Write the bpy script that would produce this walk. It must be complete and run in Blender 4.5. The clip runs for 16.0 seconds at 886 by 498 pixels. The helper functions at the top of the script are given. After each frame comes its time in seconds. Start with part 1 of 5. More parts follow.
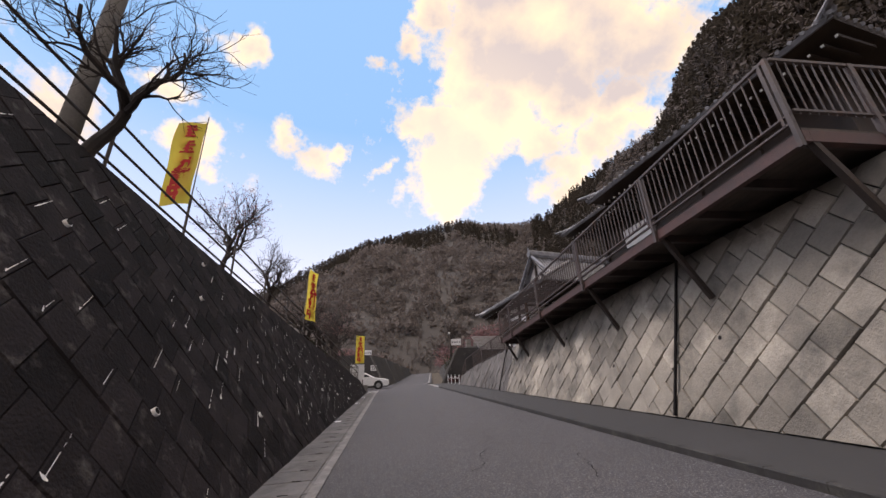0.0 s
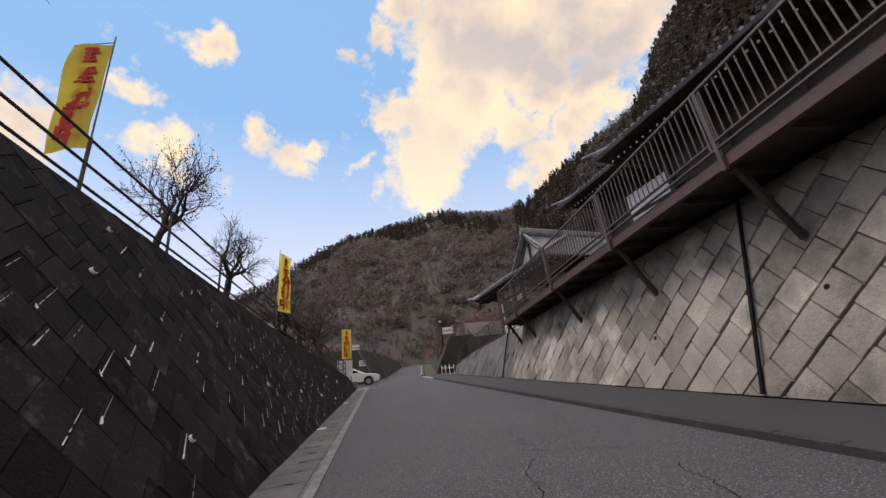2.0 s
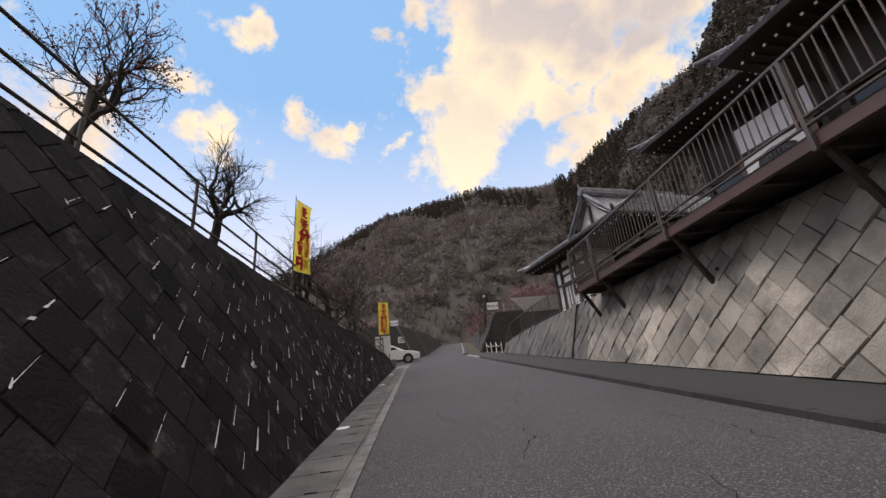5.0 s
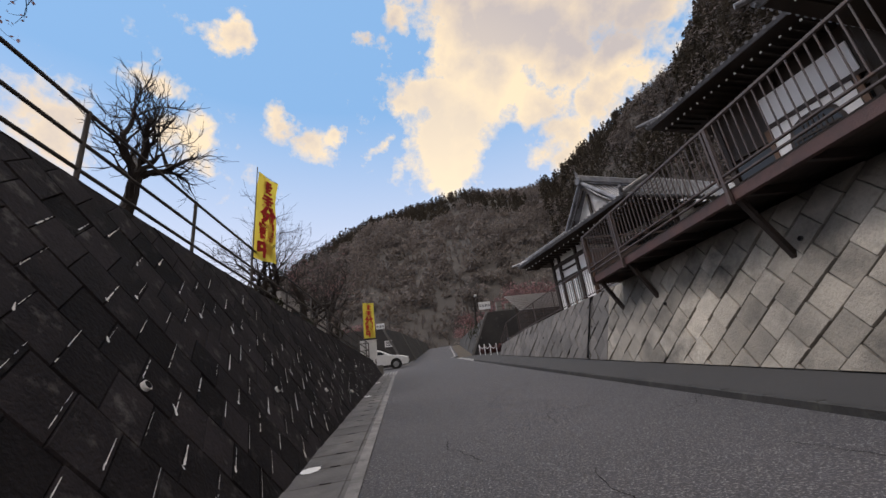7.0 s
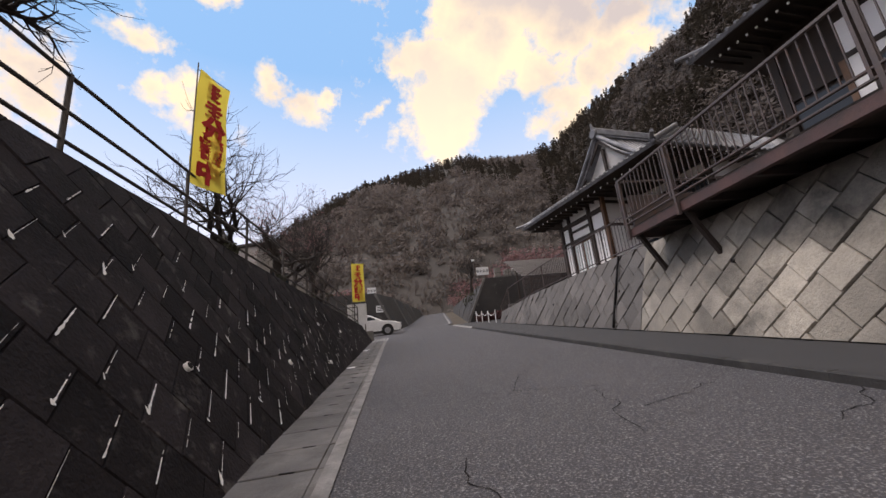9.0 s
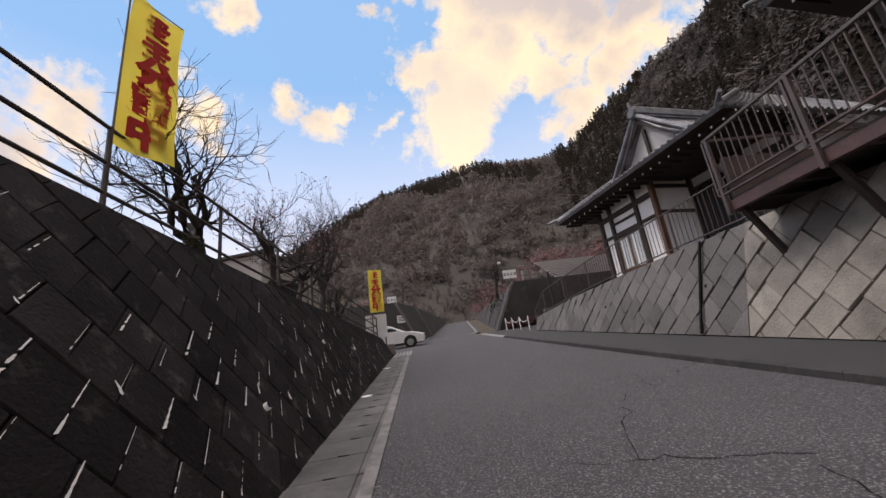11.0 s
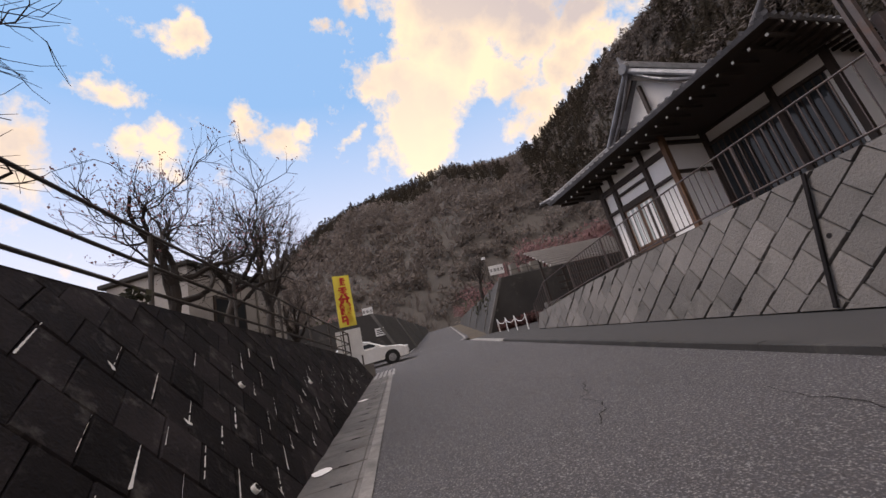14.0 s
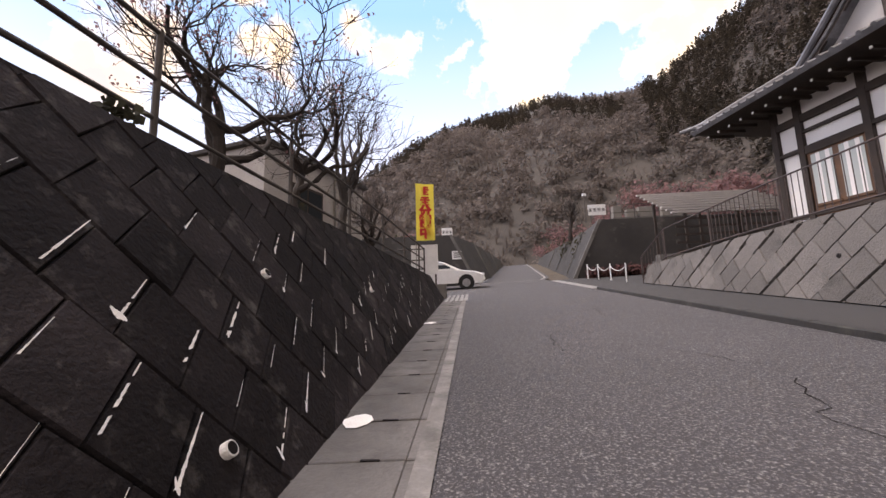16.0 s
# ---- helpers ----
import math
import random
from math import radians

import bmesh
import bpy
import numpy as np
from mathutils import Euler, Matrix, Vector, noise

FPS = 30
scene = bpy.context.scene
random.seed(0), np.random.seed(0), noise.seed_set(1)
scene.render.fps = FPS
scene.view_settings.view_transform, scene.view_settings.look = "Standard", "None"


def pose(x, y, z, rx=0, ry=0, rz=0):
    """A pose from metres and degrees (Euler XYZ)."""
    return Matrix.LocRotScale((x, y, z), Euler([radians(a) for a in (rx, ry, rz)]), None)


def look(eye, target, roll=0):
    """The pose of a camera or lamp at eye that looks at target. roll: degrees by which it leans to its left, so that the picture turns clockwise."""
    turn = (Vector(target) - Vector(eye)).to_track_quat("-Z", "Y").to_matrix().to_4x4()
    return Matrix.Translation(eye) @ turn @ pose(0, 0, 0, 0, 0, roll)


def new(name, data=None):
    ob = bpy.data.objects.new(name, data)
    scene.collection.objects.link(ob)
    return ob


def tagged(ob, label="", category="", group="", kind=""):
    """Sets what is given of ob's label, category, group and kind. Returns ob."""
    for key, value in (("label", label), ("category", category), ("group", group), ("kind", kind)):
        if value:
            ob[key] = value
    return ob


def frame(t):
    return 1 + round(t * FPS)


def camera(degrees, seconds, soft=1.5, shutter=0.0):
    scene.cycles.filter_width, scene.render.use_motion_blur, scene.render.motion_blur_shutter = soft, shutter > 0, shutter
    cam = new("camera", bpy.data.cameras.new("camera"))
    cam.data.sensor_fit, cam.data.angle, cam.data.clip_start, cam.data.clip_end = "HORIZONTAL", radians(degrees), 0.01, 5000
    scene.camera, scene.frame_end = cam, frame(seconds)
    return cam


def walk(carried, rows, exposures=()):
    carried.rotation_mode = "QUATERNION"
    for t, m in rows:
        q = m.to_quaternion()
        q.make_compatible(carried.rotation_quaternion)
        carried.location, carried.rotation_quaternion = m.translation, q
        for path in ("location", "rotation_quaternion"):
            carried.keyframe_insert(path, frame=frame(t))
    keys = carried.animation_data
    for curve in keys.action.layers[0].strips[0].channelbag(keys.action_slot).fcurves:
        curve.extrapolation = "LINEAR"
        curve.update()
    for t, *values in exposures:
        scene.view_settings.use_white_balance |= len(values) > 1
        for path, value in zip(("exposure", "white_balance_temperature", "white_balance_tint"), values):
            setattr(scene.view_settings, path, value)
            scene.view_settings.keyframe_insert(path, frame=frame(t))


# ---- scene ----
cam = camera(95.4, 16.0)
SKY, CLOUD = 0.01, 0.58
METRES, EYE, TILT, LEAN, TURN = 16.8, 1.2, 22.6, 2.6, -7.2
ROWS = [
    (0.0, 0.0, 0.0, 0.0, 0.0, 0.0, -0.0),
    (0.5, -0.0069, 0.0276, -0.0116, 0.22, -3.14, -0.88),
    (1.0, -0.01, 0.0521, -0.0212, -3.12, -2.8, -2.07),
    (1.5, -0.0147, 0.0844, -0.03, -0.62, -2.89, 5.24),
    (2.0, -0.0186, 0.117, -0.0388, -2.46, -1.25, 3.12),
    (2.5, -0.0231, 0.1495, -0.0494, 3.98, -5.92, 5.79),
    (3.0, -0.0297, 0.1813, -0.06, 4.67, -6.71, 2.1),
    (3.5, -0.0321, 0.2134, -0.0698, 4.76, -8.33, 5.03),
    (4.0, -0.0412, 0.2427, -0.0793, 6.51, -8.14, 3.78),
    (4.5, -0.0446, 0.2735, -0.0891, 4.44, -4.15, 3.16),
    (7.0, -0.073, 0.4149, -0.1339, 0.54, -3.5, 4.68),
    (7.5, -0.0811, 0.4462, -0.1453, -0.6, -6.87, 2.54),
    (8.0, -0.084, 0.4768, -0.1573, -1.05, -9.15, -1.0),
    (8.5, -0.0873, 0.5073, -0.1688, -2.01, -10.58, -0.54),
    (9.0, -0.0883, 0.5365, -0.1755, -0.19, -7.98, 3.27),
    (11.5, -0.1128, 0.6838, -0.2191, 2.76, -5.76, 5.82),
    (12.0, -0.1209, 0.7109, -0.2297, 9.05, -2.38, 0.65),
    (12.5, -0.1232, 0.7401, -0.2375, -0.04, -2.43, 0.17),
    (13.0, -0.125, 0.77, -0.2452, 1.24, -8.18, 6.55),
    (13.5, -0.1293, 0.7994, -0.2526, -2.93, -11.12, 8.13),
    (14.0, -0.1295, 0.8294, -0.2587, -2.04, -6.3, 10.8),
    (14.5, -0.1373, 0.8548, -0.2703, 4.6, -9.87, 5.53),
    (15.0, -0.1441, 0.8789, -0.282, 9.57, -12.65, 6.31),
    (15.5, -0.1527, 0.9053, -0.2918, 13.15, -16.8, 5.69),
    (16.0, -0.1575, 0.9349, -0.2995, 10.95, -14.35, 3.69),
]
walk(cam, [(t, pose(0, 0, EYE, TILT, LEAN, TURN) @ pose(METRES * x, METRES * y, METRES * z, 90 + pitch, roll, yaw)) for t, x, y, z, yaw, pitch, roll in ROWS], exposures=[(0, 1.05, 6550, 19), (1.5, 0.84, 6400, 16), (3.5, 0.86, 6350, 15), (4.5, 0.9, 6450, 16), (7, 0.74, 6300, 14), (9, 0.96, 6500, 17), (12.5, 0.85, 6450, 17), (14.5, 0.93, 6700, 20), (15.5, 1.16, 6800, 21), (16, 1.52, 6750, 21)])

# ---------- world and sun ----------
SUN_AZ, SUN_EL = radians(-80), radians(61)
world = bpy.data.worlds.new("evening_sky")
scene.world = world
world.use_nodes = True
wn, wl = world.node_tree.nodes, world.node_tree.links
wn.clear()


def wnode(kind, **kw):
    n = wn.new(kind)
    for k, v in kw.items():
        if k in n.inputs:
            n.inputs[k].default_value = v
    return n


def wmath(op, a, b=None, clamp=False):
    n = wn.new("ShaderNodeMath")
    n.operation, n.use_clamp = op, clamp
    for i, v in enumerate((a, b)):
        if v is None:
            continue
        if isinstance(v, (int, float)):
            n.inputs[i].default_value = v
        else:
            wl.new(v, n.inputs[i])
    return n.outputs[0]


def wmix(fac, a, b):
    n = wn.new("ShaderNodeMix")
    n.data_type = "RGBA"
    for sock, v in ((n.inputs[0], fac), (n.inputs[6], a), (n.inputs[7], b)):
        if isinstance(v, (int, float)):
            sock.default_value = v
        elif isinstance(v, tuple):
            sock.default_value = (*v, 1)
        else:
            wl.new(v, sock)
    return n.outputs[2]


def direction(az, el):
    a, e = radians(az), radians(el)
    return Vector((math.sin(a) * math.cos(e), math.cos(a) * math.cos(e), math.sin(e)))


sky = wn.new("ShaderNodeTexSky")
sky.sky_type, sky.sun_disc = "NISHITA", False
sky.sun_elevation, sky.sun_rotation = SUN_EL, SUN_AZ
sky.air_density, sky.dust_density, sky.ozone_density = 1.0, 0.3, 2.2
coord = wn.new("ShaderNodeTexCoord").outputs["Generated"]
soft_noise = wnode("ShaderNodeTexNoise", Scale=7.5, Detail=9.0, Roughness=0.6)
wl.new(coord, soft_noise.inputs["Vector"])
fine_noise = wnode("ShaderNodeTexNoise", Scale=24.0, Detail=9.0, Roughness=0.66)
wl.new(coord, fine_noise.inputs["Vector"])
# the clouds of this evening: azimuth, elevation, angular radius, weight
CLOUDS = [(14, 43, 4.5, 1.0), (17.5, 48, 5.5, 1.0), (23.5, 47.5, 8, 1.0), (30, 44, 8, 1.0), (37, 46, 8, 1.0), (44, 42, 6, .9), (24, 56, 8, 1.0), (33, 55, 9, 1.0),
          (20, 40, 5, 1.0), (30, 39, 4.5, .9), (38, 38.5, 4, .9), (8.5, 39.5, 5, 1.0), (4.8, 38.8, 3.2, .9), (10, 35, 5, 1.0), (8.4, 32.5, 4.2, 1.0), (8, 29, 3.8, 1.0),
          (12, 31.5, 3.6, .9), (13.5, 36, 4.2, 1.0), (26, 35.4, 3.6, .9), (28, 31.8, 3.2, .9), (26.5, 29, 2.6, .8), (32, 33.2, 3, .8), (35, 34.5, 3.2, .8), (-1, 33.8, 1.4, .6),
          (-23.5, 45.4, 2.2, .75), (-33, 37.4, 3.2, .75), (-30, 33, 3.0, .75), (-26.5, 32, 2.6, .7), (-16.6, 35.7, 2.3, .8), (-12.6, 34.9, 2.6, .8), (-8.4, 36.0, 1.6, .75),
          (-2, 46.6, 1.6, .75), (0.9, 46.6, 1.8, .75), (4.6, 49.6, 2.6, .8), (8.4, 51.8, 2.8, .8), (-42, 30.5, 4, .75), (-46, 25, 4.2, .8),
          (50, 60, 14, .9), (-70, 40, 14, .7), (100, 50, 25, .9), (170, 45, 30, .9), (-130, 50, 25, .8)]
warp = wnode("ShaderNodeTexNoise", Scale=9.0, Detail=6.0, Roughness=0.6)
wl.new(coord, warp.inputs["Vector"])
shift = wn.new("ShaderNodeVectorMath")
shift.operation = "MULTIPLY_ADD"
wl.new(warp.outputs["Color"], shift.inputs[0])
shift.inputs[1].default_value = (0.16, 0.16, 0.16)
drift = wn.new("ShaderNodeVectorMath")
drift.operation = "SUBTRACT"
wl.new(coord, drift.inputs[0])
drift.inputs[1].default_value = (0.08, 0.08, 0.08)
wl.new(drift.outputs[0], shift.inputs[2])
field = None
for az, el, rad, weight in CLOUDS:
    d = wn.new("ShaderNodeVectorMath")
    d.operation = "DISTANCE"
    wl.new(shift.outputs[0], d.inputs[0])
    d.inputs[1].default_value = direction(az, el)
    m = wmath("MULTIPLY", wmath("SUBTRACT", 1.0, wmath("DIVIDE", d.outputs["Value"], radians(rad) * 1.5), clamp=True), weight)
    field = m if field is None else wmath("MAXIMUM", field, m)
rag = wmath("ADD", wmath("MULTIPLY", wmath("SUBTRACT", soft_noise.outputs["Fac"], 0.5), 1.25), wmath("MULTIPLY", wmath("SUBTRACT", fine_noise.outputs["Fac"], 0.5), 0.85))
dense = wmath("ADD", field, rag)
cover = wmath("MULTIPLY", wmath("SUBTRACT", dense, 0.20), 3.0, clamp=True)
billow = wnode("ShaderNodeTexNoise", Scale=6.0, Detail=6.0, Roughness=0.55)
wl.new(coord, billow.inputs["Vector"])
core = wmath("ADD", wmath("MULTIPLY", wmath("SUBTRACT", field, 0.30), 1.5), wmath("MULTIPLY", wmath("SUBTRACT", billow.outputs["Fac"], 0.5), 3.2), clamp=True)
cloud_col = wmix(core, (1.08, 0.85, 0.52), (0.62, 0.54, 0.47))
glow_d = wn.new("ShaderNodeVectorMath")
glow_d.operation = "DISTANCE"
wl.new(coord, glow_d.inputs[0])
glow_d.inputs[1].default_value = direction(8, 27)
near_sun = wmath("SUBTRACT", 1.0, wmath("DIVIDE", glow_d.outputs["Value"], 0.42), clamp=True)
cloud_col = wmix(near_sun, cloud_col, (1.1, 0.90, 0.58))
sep = wn.new("ShaderNodeSeparateXYZ")
wl.new(coord, sep.inputs[0])
low = wmath("SUBTRACT", 1.0, wmath("DIVIDE", sep.outputs["Z"], 0.62), clamp=True)
blue = wmix(low, (0.26, 0.48, 0.76), (1.16, 1.03, 0.97))
bg_sky, bg_cloud, adder = wnode("ShaderNodeBackground", Strength=SKY), wnode("ShaderNodeBackground", Strength=CLOUD), wn.new("ShaderNodeAddShader")
wl.new(sky.outputs[0], bg_sky.inputs["Color"])
wl.new(wmix(cover, blue, cloud_col), bg_cloud.inputs["Color"])
wl.new(bg_sky.outputs[0], adder.inputs[0])
wl.new(bg_cloud.outputs[0], adder.inputs[1])
wl.new(adder.outputs[0], wn.new("ShaderNodeOutputWorld").inputs["Surface"])

sun = new("sun", bpy.data.lights.new("sun", "SUN"))
sun.data.energy, sun.data.angle, sun.data.color = 1.45, radians(30), (1.0, 0.93, 0.85)
sun.matrix_world = look(direction(-80, 61) * 100, (0, 0, 0))


# ---------- materials ----------
def material(name, base, dark=None, scale=3.0, fine=40.0, rough=0.8, bump=0.3, metal=0.0, vary=0.0, blotch=0.5, stretch=(1, 1, 1), stain=None, stain_scale=1.0, stain_amount=0.5, grain=0.55, thin=0.0, shine=0.5):
    """Two scales of colour change, fine relief, and a change from piece to piece."""
    m = bpy.data.materials.new(name)
    m.use_nodes = True
    nt = m.node_tree
    nd, lk = nt.nodes, nt.links
    b = nd["Principled BSDF"]
    b.inputs["Metallic"].default_value, b.inputs["Specular IOR Level"].default_value = metal, shine
    dark = dark or tuple(c * 0.6 for c in base)
    tc = nd.new("ShaderNodeNewGeometry").outputs["Position"] if stretch == (1, 1, 1) else None
    mp = nd.new("ShaderNodeMapping")
    mp.inputs["Scale"].default_value = stretch
    lk.new(tc or nd.new("ShaderNodeTexCoord").outputs["Object"], mp.inputs[0])

    def noise_at(s, detail=6.0, r=0.6):
        n = nd.new("ShaderNodeTexNoise")
        n.inputs["Scale"].default_value, n.inputs["Detail"].default_value, n.inputs["Roughness"].default_value = s, detail, r
        lk.new(mp.outputs[0], n.inputs["Vector"])
        return n.outputs["Fac"]

    def ramp(v, lo, hi):
        r = nd.new("ShaderNodeMapRange")
        r.inputs[1].default_value, r.inputs[2].default_value = lo, hi
        lk.new(v, r.inputs[0])
        return r.outputs[0]

    def mix(f, a, c):
        n = nd.new("ShaderNodeMix")
        n.data_type = "RGBA"
        for sock, v in ((n.inputs[0], f), (n.inputs[6], a), (n.inputs[7], c)):
            if isinstance(v, tuple):
                sock.default_value = (*v, 1)
            elif isinstance(v, float):
                sock.default_value = v
            else:
                lk.new(v, sock)
        return n.outputs[2]
    big, small = noise_at(scale), noise_at(fine, 4.0)
    col = mix(ramp(big, 0.5 - blotch * 0.35, 0.5 + blotch * 0.35), dark, base)
    col = mix(ramp(small, 0.35, 0.75), col, mix(grain, col, tuple(c * 0.45 for c in base)))
    if stain:
        col = mix(ramp(noise_at(stain_scale, 8.0, 0.65), 0.64 - 0.2 * stain_amount, 0.72), col, stain)
    if vary:
        hs = nd.new("ShaderNodeHueSaturation")
        rnd = nd.new("ShaderNodeObjectInfo").outputs["Random"]
        isl = nd.new("ShaderNodeNewGeometry").outputs["Random Per Island"]
        s = nd.new("ShaderNodeMath")
        s.operation = "ADD"
        lk.new(rnd, s.inputs[0])
        lk.new(isl, s.inputs[1])
        fr = nd.new("ShaderNodeMath")
        fr.operation = "FRACT"
        lk.new(s.outputs[0], fr.inputs[0])
        v = nd.new("ShaderNodeMapRange")
        v.inputs[3].default_value, v.inputs[4].default_value = 1 - vary, 1 + vary
        lk.new(fr.outputs[0], v.inputs[0])
        lk.new(v.outputs[0], hs.inputs["Value"])
        lk.new(col, hs.inputs["Color"])
        col = hs.outputs[0]
    lk.new(col, b.inputs["Base Color"])
    rr = nd.new("ShaderNodeMapRange")
    rr.inputs[3].default_value, rr.inputs[4].default_value = max(0.05, rough - 0.12), min(1, rough + 0.12)
    lk.new(big, rr.inputs[0])
    lk.new(rr.outputs[0], b.inputs["Roughness"])
    if bump:
        bp = nd.new("ShaderNodeBump")
        bp.inputs["Strength"].default_value, bp.inputs["Distance"].default_value = bump, 0.02
        lk.new(small, bp.inputs["Height"])
        lk.new(bp.outputs[0], b.inputs["Normal"])
    if thin:
        through_light, blend = nd.new("ShaderNodeBsdfTranslucent"), nd.new("ShaderNodeMixShader")
        lk.new(col, through_light.inputs["Color"])
        blend.inputs[0].default_value = thin
        lk.new(b.outputs[0], blend.inputs[1])
        lk.new(through_light.outputs[0], blend.inputs[2])
        lk.new(blend.outputs[0], nd["Material Output"].inputs["Surface"])
    return m


ASPHALT = material("asphalt", (0.078, 0.0725, 0.079), (0.040, 0.0375, 0.041), 0.7, 40, 0.8, 1.0, blotch=0.9, stain=(0.31, 0.30, 0.295), stain_scale=55, stain_amount=0.62, grain=0.85, shine=0.35)
GUTTER = material("gutter_concrete", (0.175, 0.163, 0.158), (0.085, 0.079, 0.077), 1.6, 45, 0.85, 0.5, stain=(0.06, 0.056, 0.052), stain_scale=2.2, stain_amount=0.8, vary=0.1)
KERB = material("kerb_concrete", (0.048, 0.045, 0.044), (0.02, 0.019, 0.0185), 2.0, 40, 0.85, 0.5, stain=(0.06, 0.058, 0.05), stain_scale=3, vary=0.12)
WALK = material("footway_asphalt", (0.052, 0.049, 0.049), (0.032, 0.030, 0.030), 1.0, 80, 0.85, 0.6, blotch=0.8)
PAINT = material("worn_road_paint", (0.36, 0.35, 0.335), (0.19, 0.18, 0.175), 4.0, 50, 0.7, 0.3, stain=(0.11, 0.105, 0.10), stain_scale=6, stain_amount=0.95)
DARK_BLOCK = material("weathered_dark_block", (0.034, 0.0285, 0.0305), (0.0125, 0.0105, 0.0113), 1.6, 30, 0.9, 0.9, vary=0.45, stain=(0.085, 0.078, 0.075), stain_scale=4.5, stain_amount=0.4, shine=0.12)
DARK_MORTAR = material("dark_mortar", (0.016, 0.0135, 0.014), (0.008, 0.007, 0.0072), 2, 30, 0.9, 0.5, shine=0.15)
PALE_BLOCK = material("grey_stone_block", (0.47, 0.42, 0.35), (0.10, 0.092, 0.083), 0.42, 26, 0.85, 0.9, vary=0.30, blotch=0.5, stain=(0.075, 0.07, 0.063), stain_scale=0.8, stain_amount=0.75)
PALE_MORTAR = material("damp_mortar", (0.03, 0.027, 0.025), (0.015, 0.014, 0.013), 2, 30, 0.9, 0.5)
GREY_BLOCK = material("newer_grey_block", (0.165, 0.150, 0.140), (0.095, 0.087, 0.082), 0.8, 26, 0.85, 0.9, vary=0.22, blotch=0.7, stain=(0.07, 0.066, 0.06), stain_scale=1.3, stain_amount=0.4)
EDGING = material("worn_edging", (0.27, 0.255, 0.245), (0.13, 0.122, 0.117), 3.0, 45, 0.85, 0.4, stain=(0.09, 0.085, 0.08), stain_scale=5, stain_amount=0.9)
LIME = material("lime_bloom", (0.92, 0.90, 0.88), (0.80, 0.78, 0.76), 12, 60, 0.8, 0.6, grain=0.1)
EARTH = material("dry_earth", (0.10, 0.075, 0.05), (0.05, 0.04, 0.028), 0.6, 14, 0.95, 0.9)
BARK = material("dark_bark", (0.045, 0.034, 0.028), (0.018, 0.014, 0.012), 4, 40, 0.9, 0.9)
TWIG = material("grey_twigs", (0.10, 0.082, 0.074), (0.05, 0.04, 0.037), 4, 40, 0.9, 0.4)
STEEL = material("weathered_rail_steel", (0.11, 0.095, 0.085), (0.05, 0.042, 0.038), 5, 60, 0.55, 0.3, metal=0.4)
DECKSTEEL = material("brown_painted_steel", (0.095, 0.068, 0.062), (0.045, 0.034, 0.032), 3, 50, 0.5, 0.25, stain=(0.09, 0.04, 0.022), stain_scale=5)
REDSTEEL = material("faded_red_beam", (0.105, 0.05, 0.046), (0.05, 0.03, 0.028), 2, 40, 0.6, 0.3, stain=(0.10, 0.05, 0.04), stain_scale=3)
BOARD = material("dark_deck_board", (0.10, 0.075, 0.06), (0.045, 0.035, 0.03), 3, 50, 0.8, 0.4, vary=0.2)
TIMBER = material("old_brown_timber", (0.045, 0.029, 0.021), (0.02, 0.014, 0.011), 3, 60, 0.7, 0.4)
WARMWOOD = material("warm_wood", (0.17, 0.085, 0.042), (0.08, 0.042, 0.022), 3, 60, 0.6, 0.3)
PLASTER = material("white_plaster", (0.86, 0.84, 0.83), (0.78, 0.76, 0.75), 0.8, 40, 0.85, 0.1, grain=0.1)
TILE = material("grey_roof_tile", (0.21, 0.21, 0.225), (0.09, 0.09, 0.095), 2.5, 30, 0.34, 0.3, vary=0.25)
WHITE_END = material("white_rafter_end", (0.85, 0.83, 0.78), (0.6, 0.58, 0.55), 10, 60, 0.6, 0.1)
YELLOW = material("yellow_banner_cloth", (0.86, 0.70, 0.10), (0.80, 0.62, 0.08), 1.5, 80, 0.8, 0.1, grain=0.05, thin=0.62)
RED = material("red_banner_print", (0.74, 0.07, 0.06), (0.62, 0.05, 0.045), 3, 80, 0.8, 0.05, grain=0.2, thin=0.4)
SIGNWHITE = material("white_sign_enamel", (0.80, 0.80, 0.80), (0.66, 0.66, 0.66), 3, 60, 0.4, 0.05)
SIGNBLACK = material("black_lettering", (0.02, 0.02, 0.025), None, 3, 60, 0.5, 0.0)
CONCRETE = material("grey_concrete", (0.20, 0.19, 0.18), (0.09, 0.085, 0.08), 0.5, 25, 0.9, 0.5, stain=(0.05, 0.047, 0.045), stain_scale=0.7, stain_amount=0.6)
DARKCON = material("sooty_concrete", (0.060, 0.056, 0.054), (0.030, 0.028, 0.027), 0.6, 20, 0.9, 0.6, stain=(0.10, 0.09, 0.085), stain_scale=1.4, stain_amount=0.2)
PALEWALL = material("pale_render", (0.50, 0.47, 0.45), (0.36, 0.34, 0.32), 0.7, 30, 0.9, 0.2, stain=(0.2, 0.19, 0.18), stain_scale=1.2, stain_amount=0.3)
POLE = material("pole_concrete", (0.25, 0.235, 0.21), (0.15, 0.14, 0.13), 1.5, 30, 0.85, 0.4)
HILL = material("leaf_litter_slope", (0.07, 0.058, 0.048), (0.036, 0.03, 0.025), 0.04, 1.2, 0.95, 0.8)
CONIFER = material("cedar_foliage", (0.080, 0.066, 0.050), (0.045, 0.038, 0.030), 0.08, 1.5, 0.9, 0.0, vary=0.3, thin=0.45)
BARE = material("bare_wood_crowns", (0.21, 0.175, 0.158), (0.075, 0.061, 0.053), 0.035, 2.0, 0.9, 0.0, vary=0.3, thin=0.45)
BLOSSOM = material("plum_blossom", (0.30, 0.165, 0.165), (0.15, 0.085, 0.085), 0.5, 6, 0.9, 0.0, vary=0.3, thin=0.45)
